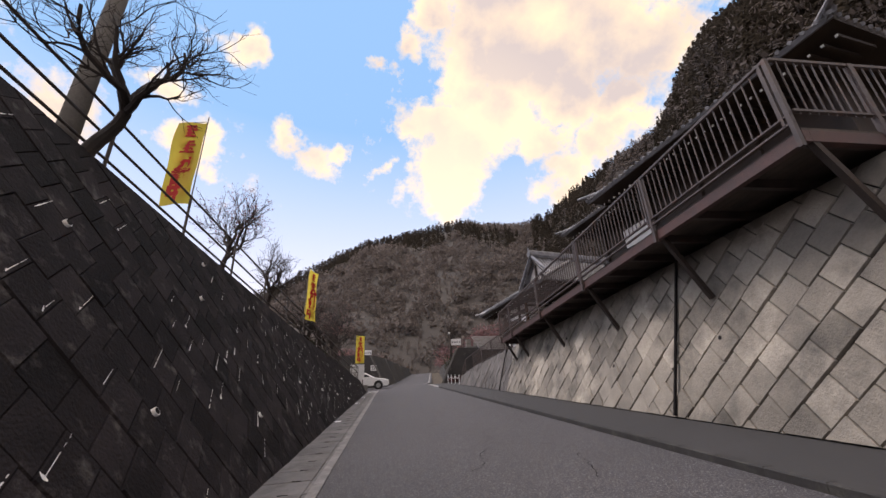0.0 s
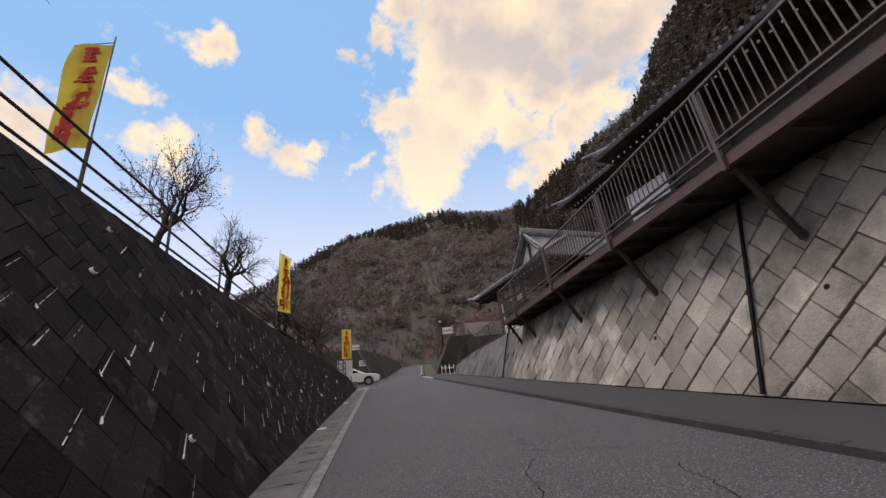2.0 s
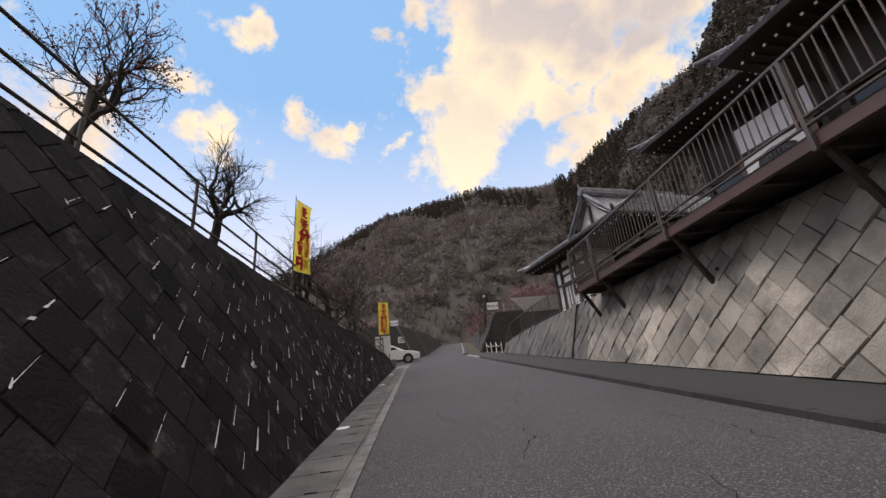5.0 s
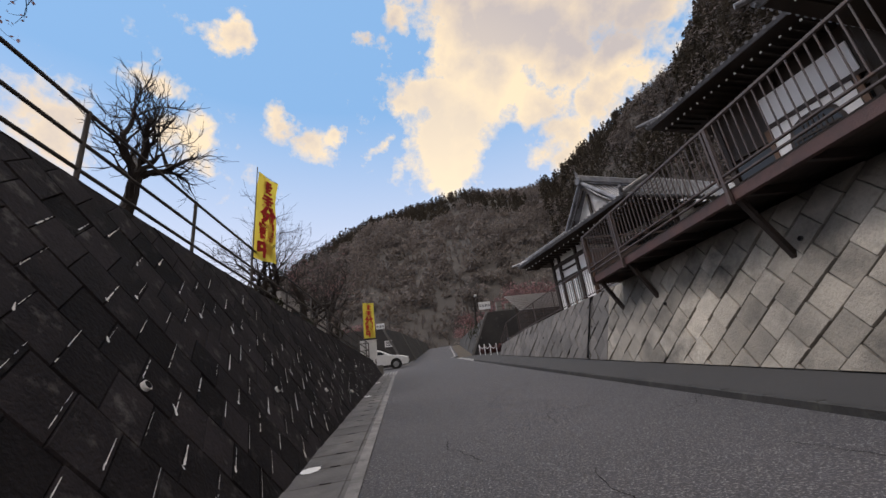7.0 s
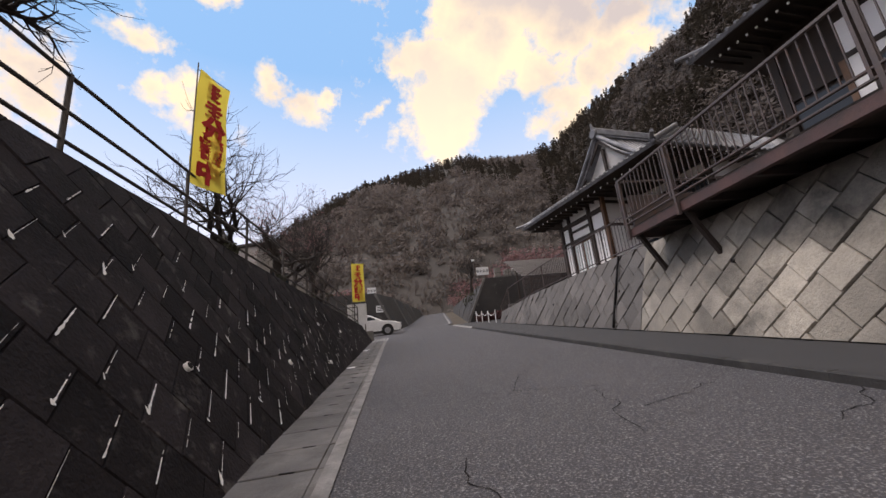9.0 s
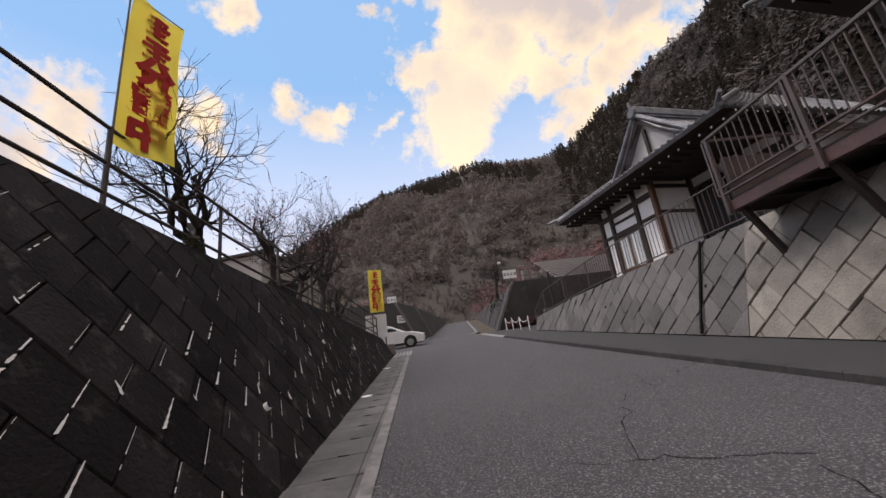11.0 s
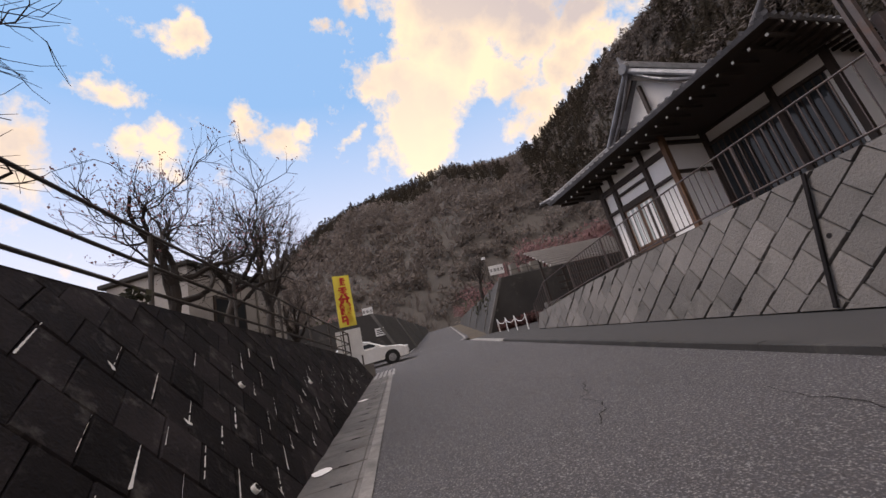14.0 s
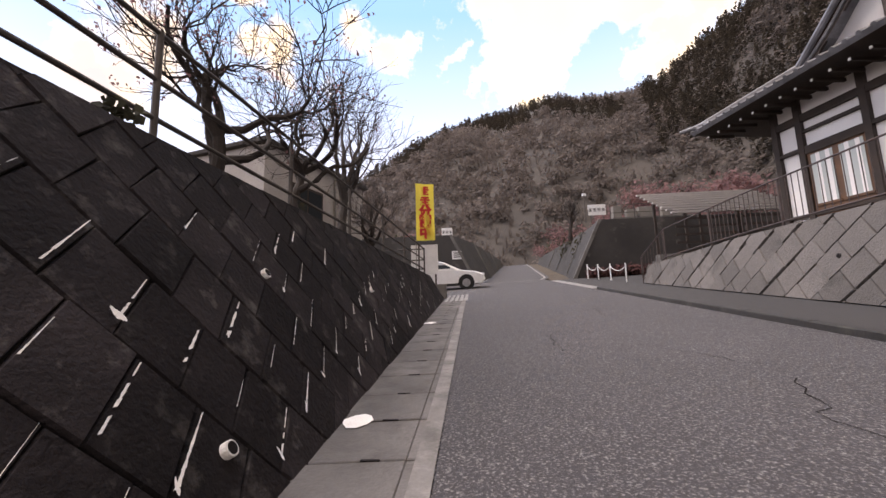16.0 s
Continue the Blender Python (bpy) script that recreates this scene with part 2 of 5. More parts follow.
SHRUB = material("evergreen_shrub", (0.07, 0.068, 0.040), (0.032, 0.031, 0.02), 0.3, 8, 0.85, 0.0, vary=0.35, thin=0.4)
CARWHITE = material("white_car_paint", (0.82, 0.82, 0.82), (0.78, 0.78, 0.78), 1, 30, 0.25, 0.0)
RUBBER = material("tyre_rubber", (0.02, 0.02, 0.02), None, 5, 60, 0.85, 0.3)
RIM = material("alloy_rim", (0.45, 0.45, 0.46), None, 5, 60, 0.35, 0.0, metal=0.9)
LAMPGLASS = material("lamp_lens", (0.6, 0.6, 0.62), None, 5, 60, 0.15, 0.0)
REDPLANT = material("red_hedge", (0.09, 0.03, 0.028), (0.04, 0.015, 0.014), 2, 12, 0.9, 0.4, vary=0.3)


def glassy(name, tint, rough=0.06):
    m = bpy.data.materials.new(name)
    m.use_nodes = True
    b = m.node_tree.nodes["Principled BSDF"]
    b.inputs["Base Color"].default_value = (*tint, 1)
    b.inputs["Roughness"].default_value = rough
    b.inputs["Specular IOR Level"].default_value = 0.35
    return m


GLASS = glassy("dark_window_glass", (0.03, 0.035, 0.04))
DOORGLASS = glassy("door_glass", (0.42, 0.46, 0.45), 0.12)


# ---------- mesh helpers ----------
def box(bm, x0, x1, y0, y1, z0, z1, bevel=0.0):
    r = bmesh.ops.create_cube(bm, size=1.0, matrix=Matrix.LocRotScale(((x0 + x1) / 2, (y0 + y1) / 2, (z0 + z1) / 2), None, (abs(x1 - x0), abs(y1 - y0), abs(z1 - z0))))
    if bevel:
        edges = list({e for v in r["verts"] for e in v.link_edges})
        bmesh.ops.bevel(bm, geom=edges, offset=bevel, segments=2, affect="EDGES", profile=0.6)
    return bm


def tube(bm, p0, p1, r0, r1=None, n=8, caps=True):
    p0, p1, r1 = Vector(p0), Vector(p1), r0 if r1 is None else r1
    d = (p1 - p0).normalized()
    a = d.orthogonal().normalized()
    b = d.cross(a)
    rings = [[bm.verts.new(p + (a * math.cos(k * math.tau / n) + b * math.sin(k * math.tau / n)) * r) for k in range(n)] for p, r in ((p0, r0), (p1, r1))]
    for k in range(n):
        bm.faces.new((rings[0][k], rings[0][(k + 1) % n], rings[1][(k + 1) % n], rings[1][k]))
    if caps:
        bm.faces.new(rings[0][::-1])
        bm.faces.new(rings[1])
    return bm


def beam(bm, p0, p1, w, h):
    """A square bar from p0 to p1, w wide and h deep."""
    p0, p1 = Vector(p0), Vector(p1)
    d = p1 - p0
    q = d.to_track_quat("Y", "Z")
    bmesh.ops.create_cube(bm, size=1.0, matrix=Matrix.LocRotScale((p0 + p1) / 2, q, (w, d.length, h)))
    return bm


def poly(bm, *pts):
    return bm.faces.new([bm.verts.new(p) for p in pts])


def mesh(name, bm, mat, smooth=False):
    me = bpy.data.meshes.new(name)
    bmesh.ops.recalc_face_normals(bm, faces=bm.faces)
    bm.to_mesh(me)
    bm.free()
    me.materials.append(mat)
    if smooth:
        me.polygons.foreach_set("use_smooth", [True] * len(me.polygons))
    return me


def part(name, bm, mat, parent, label="", smooth=False):
    ob = new(name, mesh(name, bm, mat, smooth))
    ob.parent = parent
    return tagged(ob, label) if label else ob


def thing(name, label, category, group="", m=None):
    ob = new(name)
    if m is not None:
        ob.matrix_basis = m
    return tagged(ob, label, category, group)


def setting(name, bm, mat, label, category, smooth=False, kind="structure"):
    return tagged(new(name, mesh(name, bm, mat, smooth)), label, category, kind=kind)


def B():
    return bmesh.new()


def ground_z(x, y):
    """The road climbs one in ten, steeper past the junction, and falls a little to the gutter."""
    return 0.1 * min(y, 40) + 0.122 * max(0, y - 40) + 0.035 * x


def bend(y):
    """Beyond the junction the road swings to the east."""
    return max(0, y - 40.2) * 0.105 + min(0.5, max(0, y - 40.2) * 0.25)


def lerp_table(table, y):
    for (y0, a), (y1, b) in zip(table, table[1:]):
        if y <= y1:
            return a + (b - a) * (y - y0) / (y1 - y0)
    return table[-1][1]


# ---------- ground, road, gutter, footway ----------
FOOT_L, EDGE_L, KERB_R, FOOT_R = -1.52, -0.76, 3.60, 5.18
Y0, Y1, Y2 = -14.0, 30.5, 90.0


def sheet(bm, x0, x1, y0, y1, lift, step=2.0):
    n = max(1, round((y1 - y0) / step))
    for i in range(n):
        a, b = y0 + (y1 - y0) * i / n, y0 + (y1 - y0) * (i + 1) / n
        poly(bm, *[(x + bend(y), y, ground_z(x, y) + lift) for x, y in ((x0, a), (x1, a), (x1, b), (x0, b))])
    bmesh.ops.remove_doubles(bm, verts=bm.verts, dist=0.001)
    return bm


bm = B()
xs = [-3000, -400, -90, -50, -30, -12, 0, 12, 30, 60, 120, 400, 3000]
ys = [-3000, -400, -90, -45, -20, 0, 20, 40, 60, 75, 92, 150, 400, 3000]


def land(x, y):
    return ground_z(max(-12, min(12, x)), max(-45, min(92, y))) - 0.25


grid = [[bm.verts.new((x, y, land(x, y))) for x in xs] for y in ys]
for j in range(len(ys) - 1):
    for i in range(len(xs) - 1):
        bm.faces.new((grid[j][i], grid[j][i + 1], grid[j + 1][i + 1], grid[j + 1][i]))
setting("ground", bm, EARTH, "brown earth ground of the valley", "ground")
bm = sheet(B(), EDGE_L, KERB_R, Y0, Y2, 0.0)
setting("road", bm, ASPHALT, "worn grey asphalt road climbing the valley", "road")
bm = sheet(B(), -14, EDGE_L, Y1 + 0.1, 40.2, 0.0)
setting("side_road", bm, ASPHALT, "asphalt side road joining the main road", "road")
bm = sheet(B(), KERB_R, 14, 30.6, 38.6, 0.004)
setting("forecourt", bm, WALK, "paved forecourt beside the road", "pavement")
bm = sheet(B(), KERB_R + 0.14, FOOT_R + 0.3, Y0, 30.6, 0.075)
setting("pavement", bm, WALK, "dark asphalt footway behind a kerb", "pavement")
gutter = setting("gutter", sheet(B(), FOOT_L - 0.1, EDGE_L, Y0, Y1 + 0.1, -0.02), DARK_MORTAR, "concrete gutter strip along the wall foot", "gutter")
kerb = setting("kerb", sheet(B(), KERB_R, KERB_R + 0.14, Y0, 30.6, -0.02), DARK_MORTAR, "concrete kerb along the footway", "kerb")
bm = sheet(B(), EDGE_L - 0.10, EDGE_L + 0.02, Y0, Y1, 0.012)
setting("road_marking", bm, EDGING, "worn pale edge line on the asphalt", "road marking")
bm = B()
for i in range(5):
    sheet(bm, EDGE_L - 0.02 - 0.16 * i, EDGE_L + 0.08 - 0.16 * i, Y1 - 1.2, Y1 + 1.5, 0.014)
setting("road_marking", bm, PAINT, "white hatched marks at the junction", "road marking")
bm = sheet(B(), KERB_R - 0.05, KERB_R + 0.35, 30.7, 38, 0.014)
sheet(bm, KERB_R - 0.35, KERB_R - 0.2, 40, Y2, 0.014)
sheet(bm, EDGE_L + 0.2, EDGE_L + 0.36, 42, Y2, 0.014)
setting("road_marking", bm, PAINT, "white edge lines beyond the junction", "road marking")
bm = sheet(B(), EDGE_L, KERB_R - 0.4, 40.0, 40.18, 0.014)
setting("road_marking", bm, PAINT, "faded white line across the road", "road marking")


# ---------- retaining walls of diagonal blocks ----------
def clip(pts, inside):
    """Keep the part of a convex outline where inside(p) is above zero."""
    out = []
    for a, b in zip(pts, pts[1:] + pts[:1]):
        fa, fb = inside(a), inside(b)
        if fa >= 0:
            out.append(a)
        if fa * fb < 0:
            k = fa / (fa - fb)
            out.append((a[0] + (b[0] - a[0]) * k, a[1] + (b[1] - a[1]) * k))
    return out


def slab(pts, at, depth, inset=0.007):
    """A block from its outline: a face set proud, with sloping arrises."""
    cx, cy = sum(p[0] for p in pts) / len(pts), sum(p[1] for p in pts) / len(pts)
    outer = [at(p[0], p[1], 0) for p in pts]
    mid = [at(p[0], p[1], depth * 0.6) for p in pts]
    inner = [at(p[0] + (cx - p[0]) * inset / 0.2, p[1] + (cy - p[1]) * inset / 0.2, depth) for p in pts]
    return outer, mid, inner


def add_slab(bm, rings):
    vs = [[bm.verts.new(p) for p in r] for r in rings]
    n = len(vs[0])
    for a, b in zip(vs, vs[1:]):
        for k in range(n):
            bm.faces.new((a[k], a[(k + 1) % n], b[(k + 1) % n], b[k]))
    bm.faces.new(vs[-1])


def block_wall(wall, long_side, short_side, at, bounds, corners, mat, near, joint, turn, rng, rough=0.06):
    """Rows of blocks laid aslant; near: the stretch where each is an object of its own."""
    c, s = math.cos(turn), math.sin(turn)
    us, vs = [p[0] for p in corners], [p[1] for p in corners]
    ps = [u * c + v * s for u, v in zip(us, vs)] + [0]
    qs = [-u * s + v * c for u, v in zip(us, vs)] + [0]
    pieces, rest, count = {}, B(), 0
    hl, hs = long_side / 2 - joint / 2.6, short_side / 2 - joint * 0.7
    kinds = []
    for k in range(6):
        d = 0.03 + rough / 6 * k
        pts = [(-hl, -hs), (hl, -hs), (hl, hs), (-hl, hs)]
        pts = [(x + rng.uniform(-.008, .008), y + rng.uniform(-.008, .008)) for x, y in pts]
        pts = [(x * c - y * s, x * s + y * c) for x, y in pts]
        o = Vector(at(10, 3, 0))
        b2 = B()
        add_slab(b2, [[Vector(q) - o for q in r] for r in slab(pts, lambda u, v, w: at(10 + u, 3 + v, w), d)])
        kinds.append(mesh("block", b2, mat))
    for j in range(math.floor(min(qs) / short_side) - 1, math.ceil(max(qs) / short_side) + 2):
        shift = (j % 2) * long_side / 2 + rng.uniform(-.04, .04)
        for i in range(math.floor(min(ps) / long_side) - 2, math.ceil(max(ps) / long_side) + 3):
            p, q = i * long_side + shift, j * short_side
            u, v = p * c - q * s, p * s + q * c
            pts = [(u + x * c - y * s, v + x * s + y * c) for x, y in ((-hl, -hs), (hl, -hs), (hl, hs), (-hl, hs))]
            if all(f(t) >= 0 for f in bounds for t in pts):
                if near[0] < u < near[1] and near[2] < v < near[3] and count < 300:
                    ob = new("block", kinds[rng.randrange(6)])
                    ob.location = at(u, v, 0)
                    ob.parent = wall
                    count += 1
                    continue
            else:
                for f in bounds:
                    pts = clip(pts, f)
                    if len(pts) < 3:
                        break
                if len(pts) < 3:
                    continue
            add_slab(rest, slab(pts, at, 0.03 + rng.random() * rough))
    ob = part("blocks", rest, mat, wall)
    ob["kind"] = "stuff"


# left wall: leans back hard, its crown falls slowly while the road climbs
TOP_L = [(-14, 5.55), (4.9, 4.60), (7.2, 4.45), (13, 4.14), (15, 4.08), (17, 4.05), (19, 4.0), (23, 3.97), (30.5, 3.86)]
LEAN_L = 0.575


def wall_l(u, v, w):
    """u along the road, v the height, w out of the face."""
    x = FOOT_L - LEAN_L * (v - ground_z(FOOT_L, u))
    return (x + w * 0.867, u, v + w * 0.498)


def top_l(y):
    return lerp_table(TOP_L, y) - 0.03


bm = B()
ys = [Y0 + k * (Y1 - Y0) / 30 for k in range(31)]
for a, b in zip(ys, ys[1:]):
    ga, gb = ground_z(FOOT_L, a) - 0.3, ground_z(FOOT_L, b) - 0.3
    ta, tb = top_l(a), top_l(b)
    poly(bm, wall_l(a, ga, 0), wall_l(b, gb, 0), wall_l(b, tb, 0), wall_l(a, ta, 0))
    pa, pb = Vector(wall_l(a, ta, 0)), Vector(wall_l(b, tb, 0))
    poly(bm, pa, pb, pb - Vector((0.45, 0, 0)), pa - Vector((0.45, 0, 0)))
    poly(bm, pa - Vector((0.45, 0, 0)), pb - Vector((0.45, 0, 0)), (pb.x - 0.45, b, gb), (pa.x - 0.45, a, ga))
# closed end at the side road
ge = ground_z(FOOT_L, Y1) - 0.3
poly(bm, wall_l(Y1, ge, 0), wall_l(Y1, top_l(Y1), 0), (wall_l(Y1, top_l(Y1), 0)[0] - 11, Y1, top_l(Y1)), (-14, Y1, ge - 0.3))
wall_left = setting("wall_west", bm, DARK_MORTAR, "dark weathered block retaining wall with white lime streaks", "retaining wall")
bm = B()
for a, b in zip(ys, ys[1:]):
    pa, pb = Vector(wall_l(a, top_l(a), 0)), Vector(wall_l(b, top_l(b), 0))
    poly(bm, pa - Vector((0.4, 0, 0.03)), pb - Vector((0.4, 0, 0.03)), (-13, b, pb.z - 0.05), (-13, a, pa.z - 0.05))
    poly(bm, (-13, b, pb.z - 0.05), (-13, a, pa.z - 0.05), (-60, a, pa.z - 5.0), (-60, b, pb.z - 5.0))
bmesh.ops.remove_doubles(bm, verts=bm.verts, dist=0.005)
setting("terrace_west", bm, EARTH, "earth terrace above the dark wall", "ground")
rng = random.Random(4)
bounds_l = [lambda p: p[1] - ground_z(FOOT_L, p[0]) + 0.02, lambda p: top_l(p[0]) - p[1] - 0.02, lambda p: Y1 - 0.02 - p[0], lambda p: p[0] - Y0]

bm = B()
for a, b in zip(ys, ys[1:]):
    pa, pb = Vector(wall_l(a, top_l(a), 0)), Vector(wall_l(b, top_l(b), 0))
    ring = lambda p: [p + Vector(v) for v in ((0.085, 0, -0.12), (0.045, 0, -0.004), (0.02, 0, 0.008), (-0.30, 0, 0.012))]
    ra, rb = [[bm.verts.new(q) for q in ring(p)] for p in (pa, pb)]
    for k in range(3):
        bm.faces.new((ra[k], rb[k], rb[k + 1], ra[k + 1]))
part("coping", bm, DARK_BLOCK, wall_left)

# right wall: grey stone, leans back less
LEAN_R = 0.30
TOP_R = [(-14, 4.02), (18.0, 4.05), (22, 4.10), (26, 4.08), (30.5, 3.92)]


def top_r(y):
    return lerp_table(TOP_R, y)


def wall_r(u, v, w):
    x = FOOT_R + LEAN_R * (v - ground_z(FOOT_R, u))
    return (x - w * 0.958, u, v + w * 0.287)


bm = B()
for a, b in zip(ys, ys[1:]):
    ga, gb = ground_z(FOOT_R, a) - 0.2, ground_z(FOOT_R, b) - 0.2
    pa, pb = Vector(wall_r(a, top_r(a), 0)), Vector(wall_r(b, top_r(b), 0))
    poly(bm, wall_r(a, ga, 0), wall_r(b, gb, 0), pb, pa)
    poly(bm, pa, pb, pb + Vector((0.4, 0, 0)), pa + Vector((0.4, 0, 0)))
    poly(bm, pa + Vector((0.4, 0, 0)), pb + Vector((0.4, 0, 0)), (pb.x + 0.4, b, gb), (pa.x + 0.4, a, ga))
ge = ground_z(FOOT_R, Y1) - 0.2
pe = wall_r(Y1, top_r(Y1), 0)
poly(bm, wall_r(Y1, ge, 0), pe, (pe[0] + 8, Y1, pe[2]), (pe[0] + 8, Y1, ge))
wall_right = setting("wall_east", bm, PALE_MORTAR, "pale grey stone block retaining wall, stained and damp", "retaining wall")
bm = B()
for a, b in zip(ys, ys[1:]):
    pa, pb = Vector(wall_r(a, top_r(a), 0)), Vector(wall_r(b, top_r(b), 0))
    poly(bm, pa + Vector((0.35, 0, -0.03)), pb + Vector((0.35, 0, -0.03)), (45, b, pb.z - 0.03), (45, a, pa.z - 0.03))
bmesh.ops.remove_doubles(bm, verts=bm.verts, dist=0.005)
setting("terrace_east", bm, EARTH, "earth terrace of the temple grounds", "ground")
bounds_r = [lambda p: p[1] - ground_z(FOOT_R, p[0]) - 0.08, lambda p: top_r(p[0]) - p[1] - 0.02, lambda p: Y1 - 0.02 - p[0], lambda p: p[0] - Y0]


# ---------- hills ----------
RIDGE = [(-180, 8), (-100, 8), (-60, 7), (-40, 9), (-25, 12), (-14.5, 16.6), (-12, 18.4), (-8.3, 20.6), (-3.8, 23.2), (2.3, 24.2), (8, 25.2), (13, 25.8), (20, 25.1), (24, 25.2), (27.4, 27.2), (30, 28.7), (33, 30.1), (37, 32.1), (42, 33.8), (44, 35.2), (47, 38.5), (52, 41.5), (58, 42), (70, 38), (100, 26), (140, 14), (180, 8)]


def crest(az):
    return lerp_table(RIDGE, az) - 1.0 - 0.8 * max(0, min(1, (az - 15) / 30))


def hill_point(az, k):
    """k from 0 at the foot to 1 on the crest; a little beyond, it falls."""
    el = crest(az)
    far = 300 if az < 15 else 300 - min(1, (az - 15) / 29) * 190 - max(0, min(8, az - 44)) * 5
    foot = 78 if az < 30 else 78 - min(1, (az - 30) / 25) * 42
    foot = max(foot, 62 if az < -10 else 0)
    r = foot + (far - foot) * k
    top = math.tan(radians(el)) * far + 1.2
    base = 6.0 if az > -20 else -2.0
    rise = 1 - (1 - min(k, 1)) ** 1.25
    z = base + (top - base) * rise - max(0, k - 1) * 60
    wob = noise.noise(Vector((az * 0.12, k * 3, 2.0))) * 7 * math.sin(math.pi * min(k, 1)) + noise.noise(Vector((az * 0.5, k * 9, 7.0))) * 2.5 * math.sin(math.pi * min(k, 1))
    return Vector((math.sin(radians(az)) * r, math.cos(radians(az)) * r, z + wob))


bm = B()
azs = [-110 + 2 * i for i in range(131)]
ks = [i / 20 for i in range(22)]
net = [[bm.verts.new(hill_point(a, k)) for a in azs] for k in ks]
for j in range(len(ks) - 1):
    for i in range(len(azs) - 1):
        bm.faces.new((net[j][i], net[j][i + 1], net[j + 1][i + 1], net[j + 1][i]))
setting("backdrop", bm, HILL, "steep wooded mountain closing the valley", "mountain", smooth=True)


def forest(name, label, mat, spots, build, category="forest"):
    verts, faces = [], []
    for p, size, rnd in spots:
        build(verts, faces, p, size, rnd)
    me = bpy.data.meshes.new(name)
    me.from_pydata(verts, [], faces)
    me.materials.append(mat)
    return tagged(new(name, me), label, category, kind="stuff")


def conifer(verts, faces, p, size, rnd):
    h, w = size, size * rnd.uniform(0.17, 0.26)
    for _ in range(64):
        t = rnd.random() ** 1.3
        a, r = rnd.random() * math.tau, w * (1.05 - t) * rnd.uniform(0.5, 1.15)
        q = Vector((p[0] + math.cos(a) * r, p[1] + math.sin(a) * r, p[2] + h * t))
        out = Vector((math.cos(a), math.sin(a), rnd.uniform(-0.6, 0.3))) * h * rnd.uniform(0.04, 0.09)
        side = Vector((-math.sin(a), math.cos(a), rnd.uniform(-0.3, 0.3))) * h * rnd.uniform(0.03, 0.06)
        base = len(verts)
        verts.extend([tuple(q - side - out * 0.4), tuple(q + side - out * 0.4), tuple(q + out)])
        faces.append((base, base + 1, base + 2))


def clump(verts, faces, p, size, rnd, count=52, leaf=0.10):
    """A ragged crown: many small leaves and sprays about a rounded, uneven body."""
    for _ in range(count):
        d = Vector((rnd.gauss(0, 1), rnd.gauss(0, 1), rnd.gauss(0, 0.8))).normalized()
        q = Vector(p) + Vector((0, 0, size * 0.45)) + d * size * 0.5 * rnd.random() ** 0.4
        e = size * leaf * rnd.uniform(0.5, 1.5)
        u = Vector((rnd.gauss(0, 1), rnd.gauss(0, 1), rnd.gauss(0, 1))).normalized() * e
        v = u.orthogonal().normalized() * e * rnd.uniform(0.4, 0.9)
        b = len(verts)
        verts.extend([tuple(q - u), tuple(q + v), tuple(q + u * 1.1), tuple(q - v * 0.9)])
        faces.append((b, b + 1, b + 2, b + 3))


def sprig(verts, faces, p, size, rnd):
    """A bare crown seen from afar: thin upward sprays."""
    for _ in range(26):
        a, t = rnd.random() * math.tau, rnd.uniform(0.1, 0.6)
        base = Vector(p) + Vector((0, 0, size * rnd.uniform(0.0, 0.5)))
        tip = base + Vector((math.cos(a) * t, math.sin(a) * t, rnd.uniform(0.35, 0.8))) * size * 0.7
        side = (tip - base).orthogonal().normalized() * size * 0.012
        b = len(verts)
        verts.extend([tuple(base - side), tuple(base + side), tuple(tip)])
        faces.append((b, b + 1, b + 2))


rnd = random.Random(11)
cedars, woods, sprays = [], [], []
for _ in range(14000):
    az, k = rnd.uniform(-60, 100), rnd.random() ** 0.8
    p = hill_point(az, k)
    far = p.xy.length
    if far < 46:
        continue
    patch = noise.noise(Vector((az * 0.09, k * 2.2, 5.0))) + 0.6 * k + (0.2 if az > 22 else -0.1)
    s = (3.2 + 4.4 * rnd.random()) * (0.45 + 0.55 * min(1, far / 220))
    p.z -= 0.6
    if patch > 0.30:
        cedars.append((p, s * 1.15, rnd))
    elif rnd.random() < 0.62:
        woods.append((p, s * 0.95, rnd))
    else:
        sprays.append((p, s * 1.05, rnd))
for az10 in range(-600, 1000, 3):
    az = az10 / 10
    p = hill_point(az, rnd.uniform(0.97, 1.0))
    (sprays if rnd.random() < 0.3 else woods if rnd.random() < 0.8 else cedars).append((p - Vector((0, 0, 1.0)), rnd.uniform(2.2, 5.6) * p.xy.length / 300, rnd))
for _ in range(4500):
    az, k = rnd.uniform(18, 75), rnd.uniform(0.25, 1.0)
    p = hill_point(az, k)
    if p.xy.length > 46:
        (cedars if rnd.random() < 0.5 else woods).append((p - Vector((0, 0, 0.5)), rnd.uniform(1.8, 4.2), rnd))
for _ in range(500):
    az = rnd.uniform(42, 60)
    p = hill_point(az, rnd.uniform(0.85, 1.0))
    sprays.append((p - Vector((0, 0, 0.5)), rnd.uniform(2.5, 5.0), rnd))
forest("far_wood", "dark cedar wood on the mountain", CONIFER, cedars, conifer)
forest("far_wood", "brown mixed wood on the mountain", BARE, woods, clump)
forest("far_wood", "bare grey treetops on the mountain", BARE, sprays, sprig)


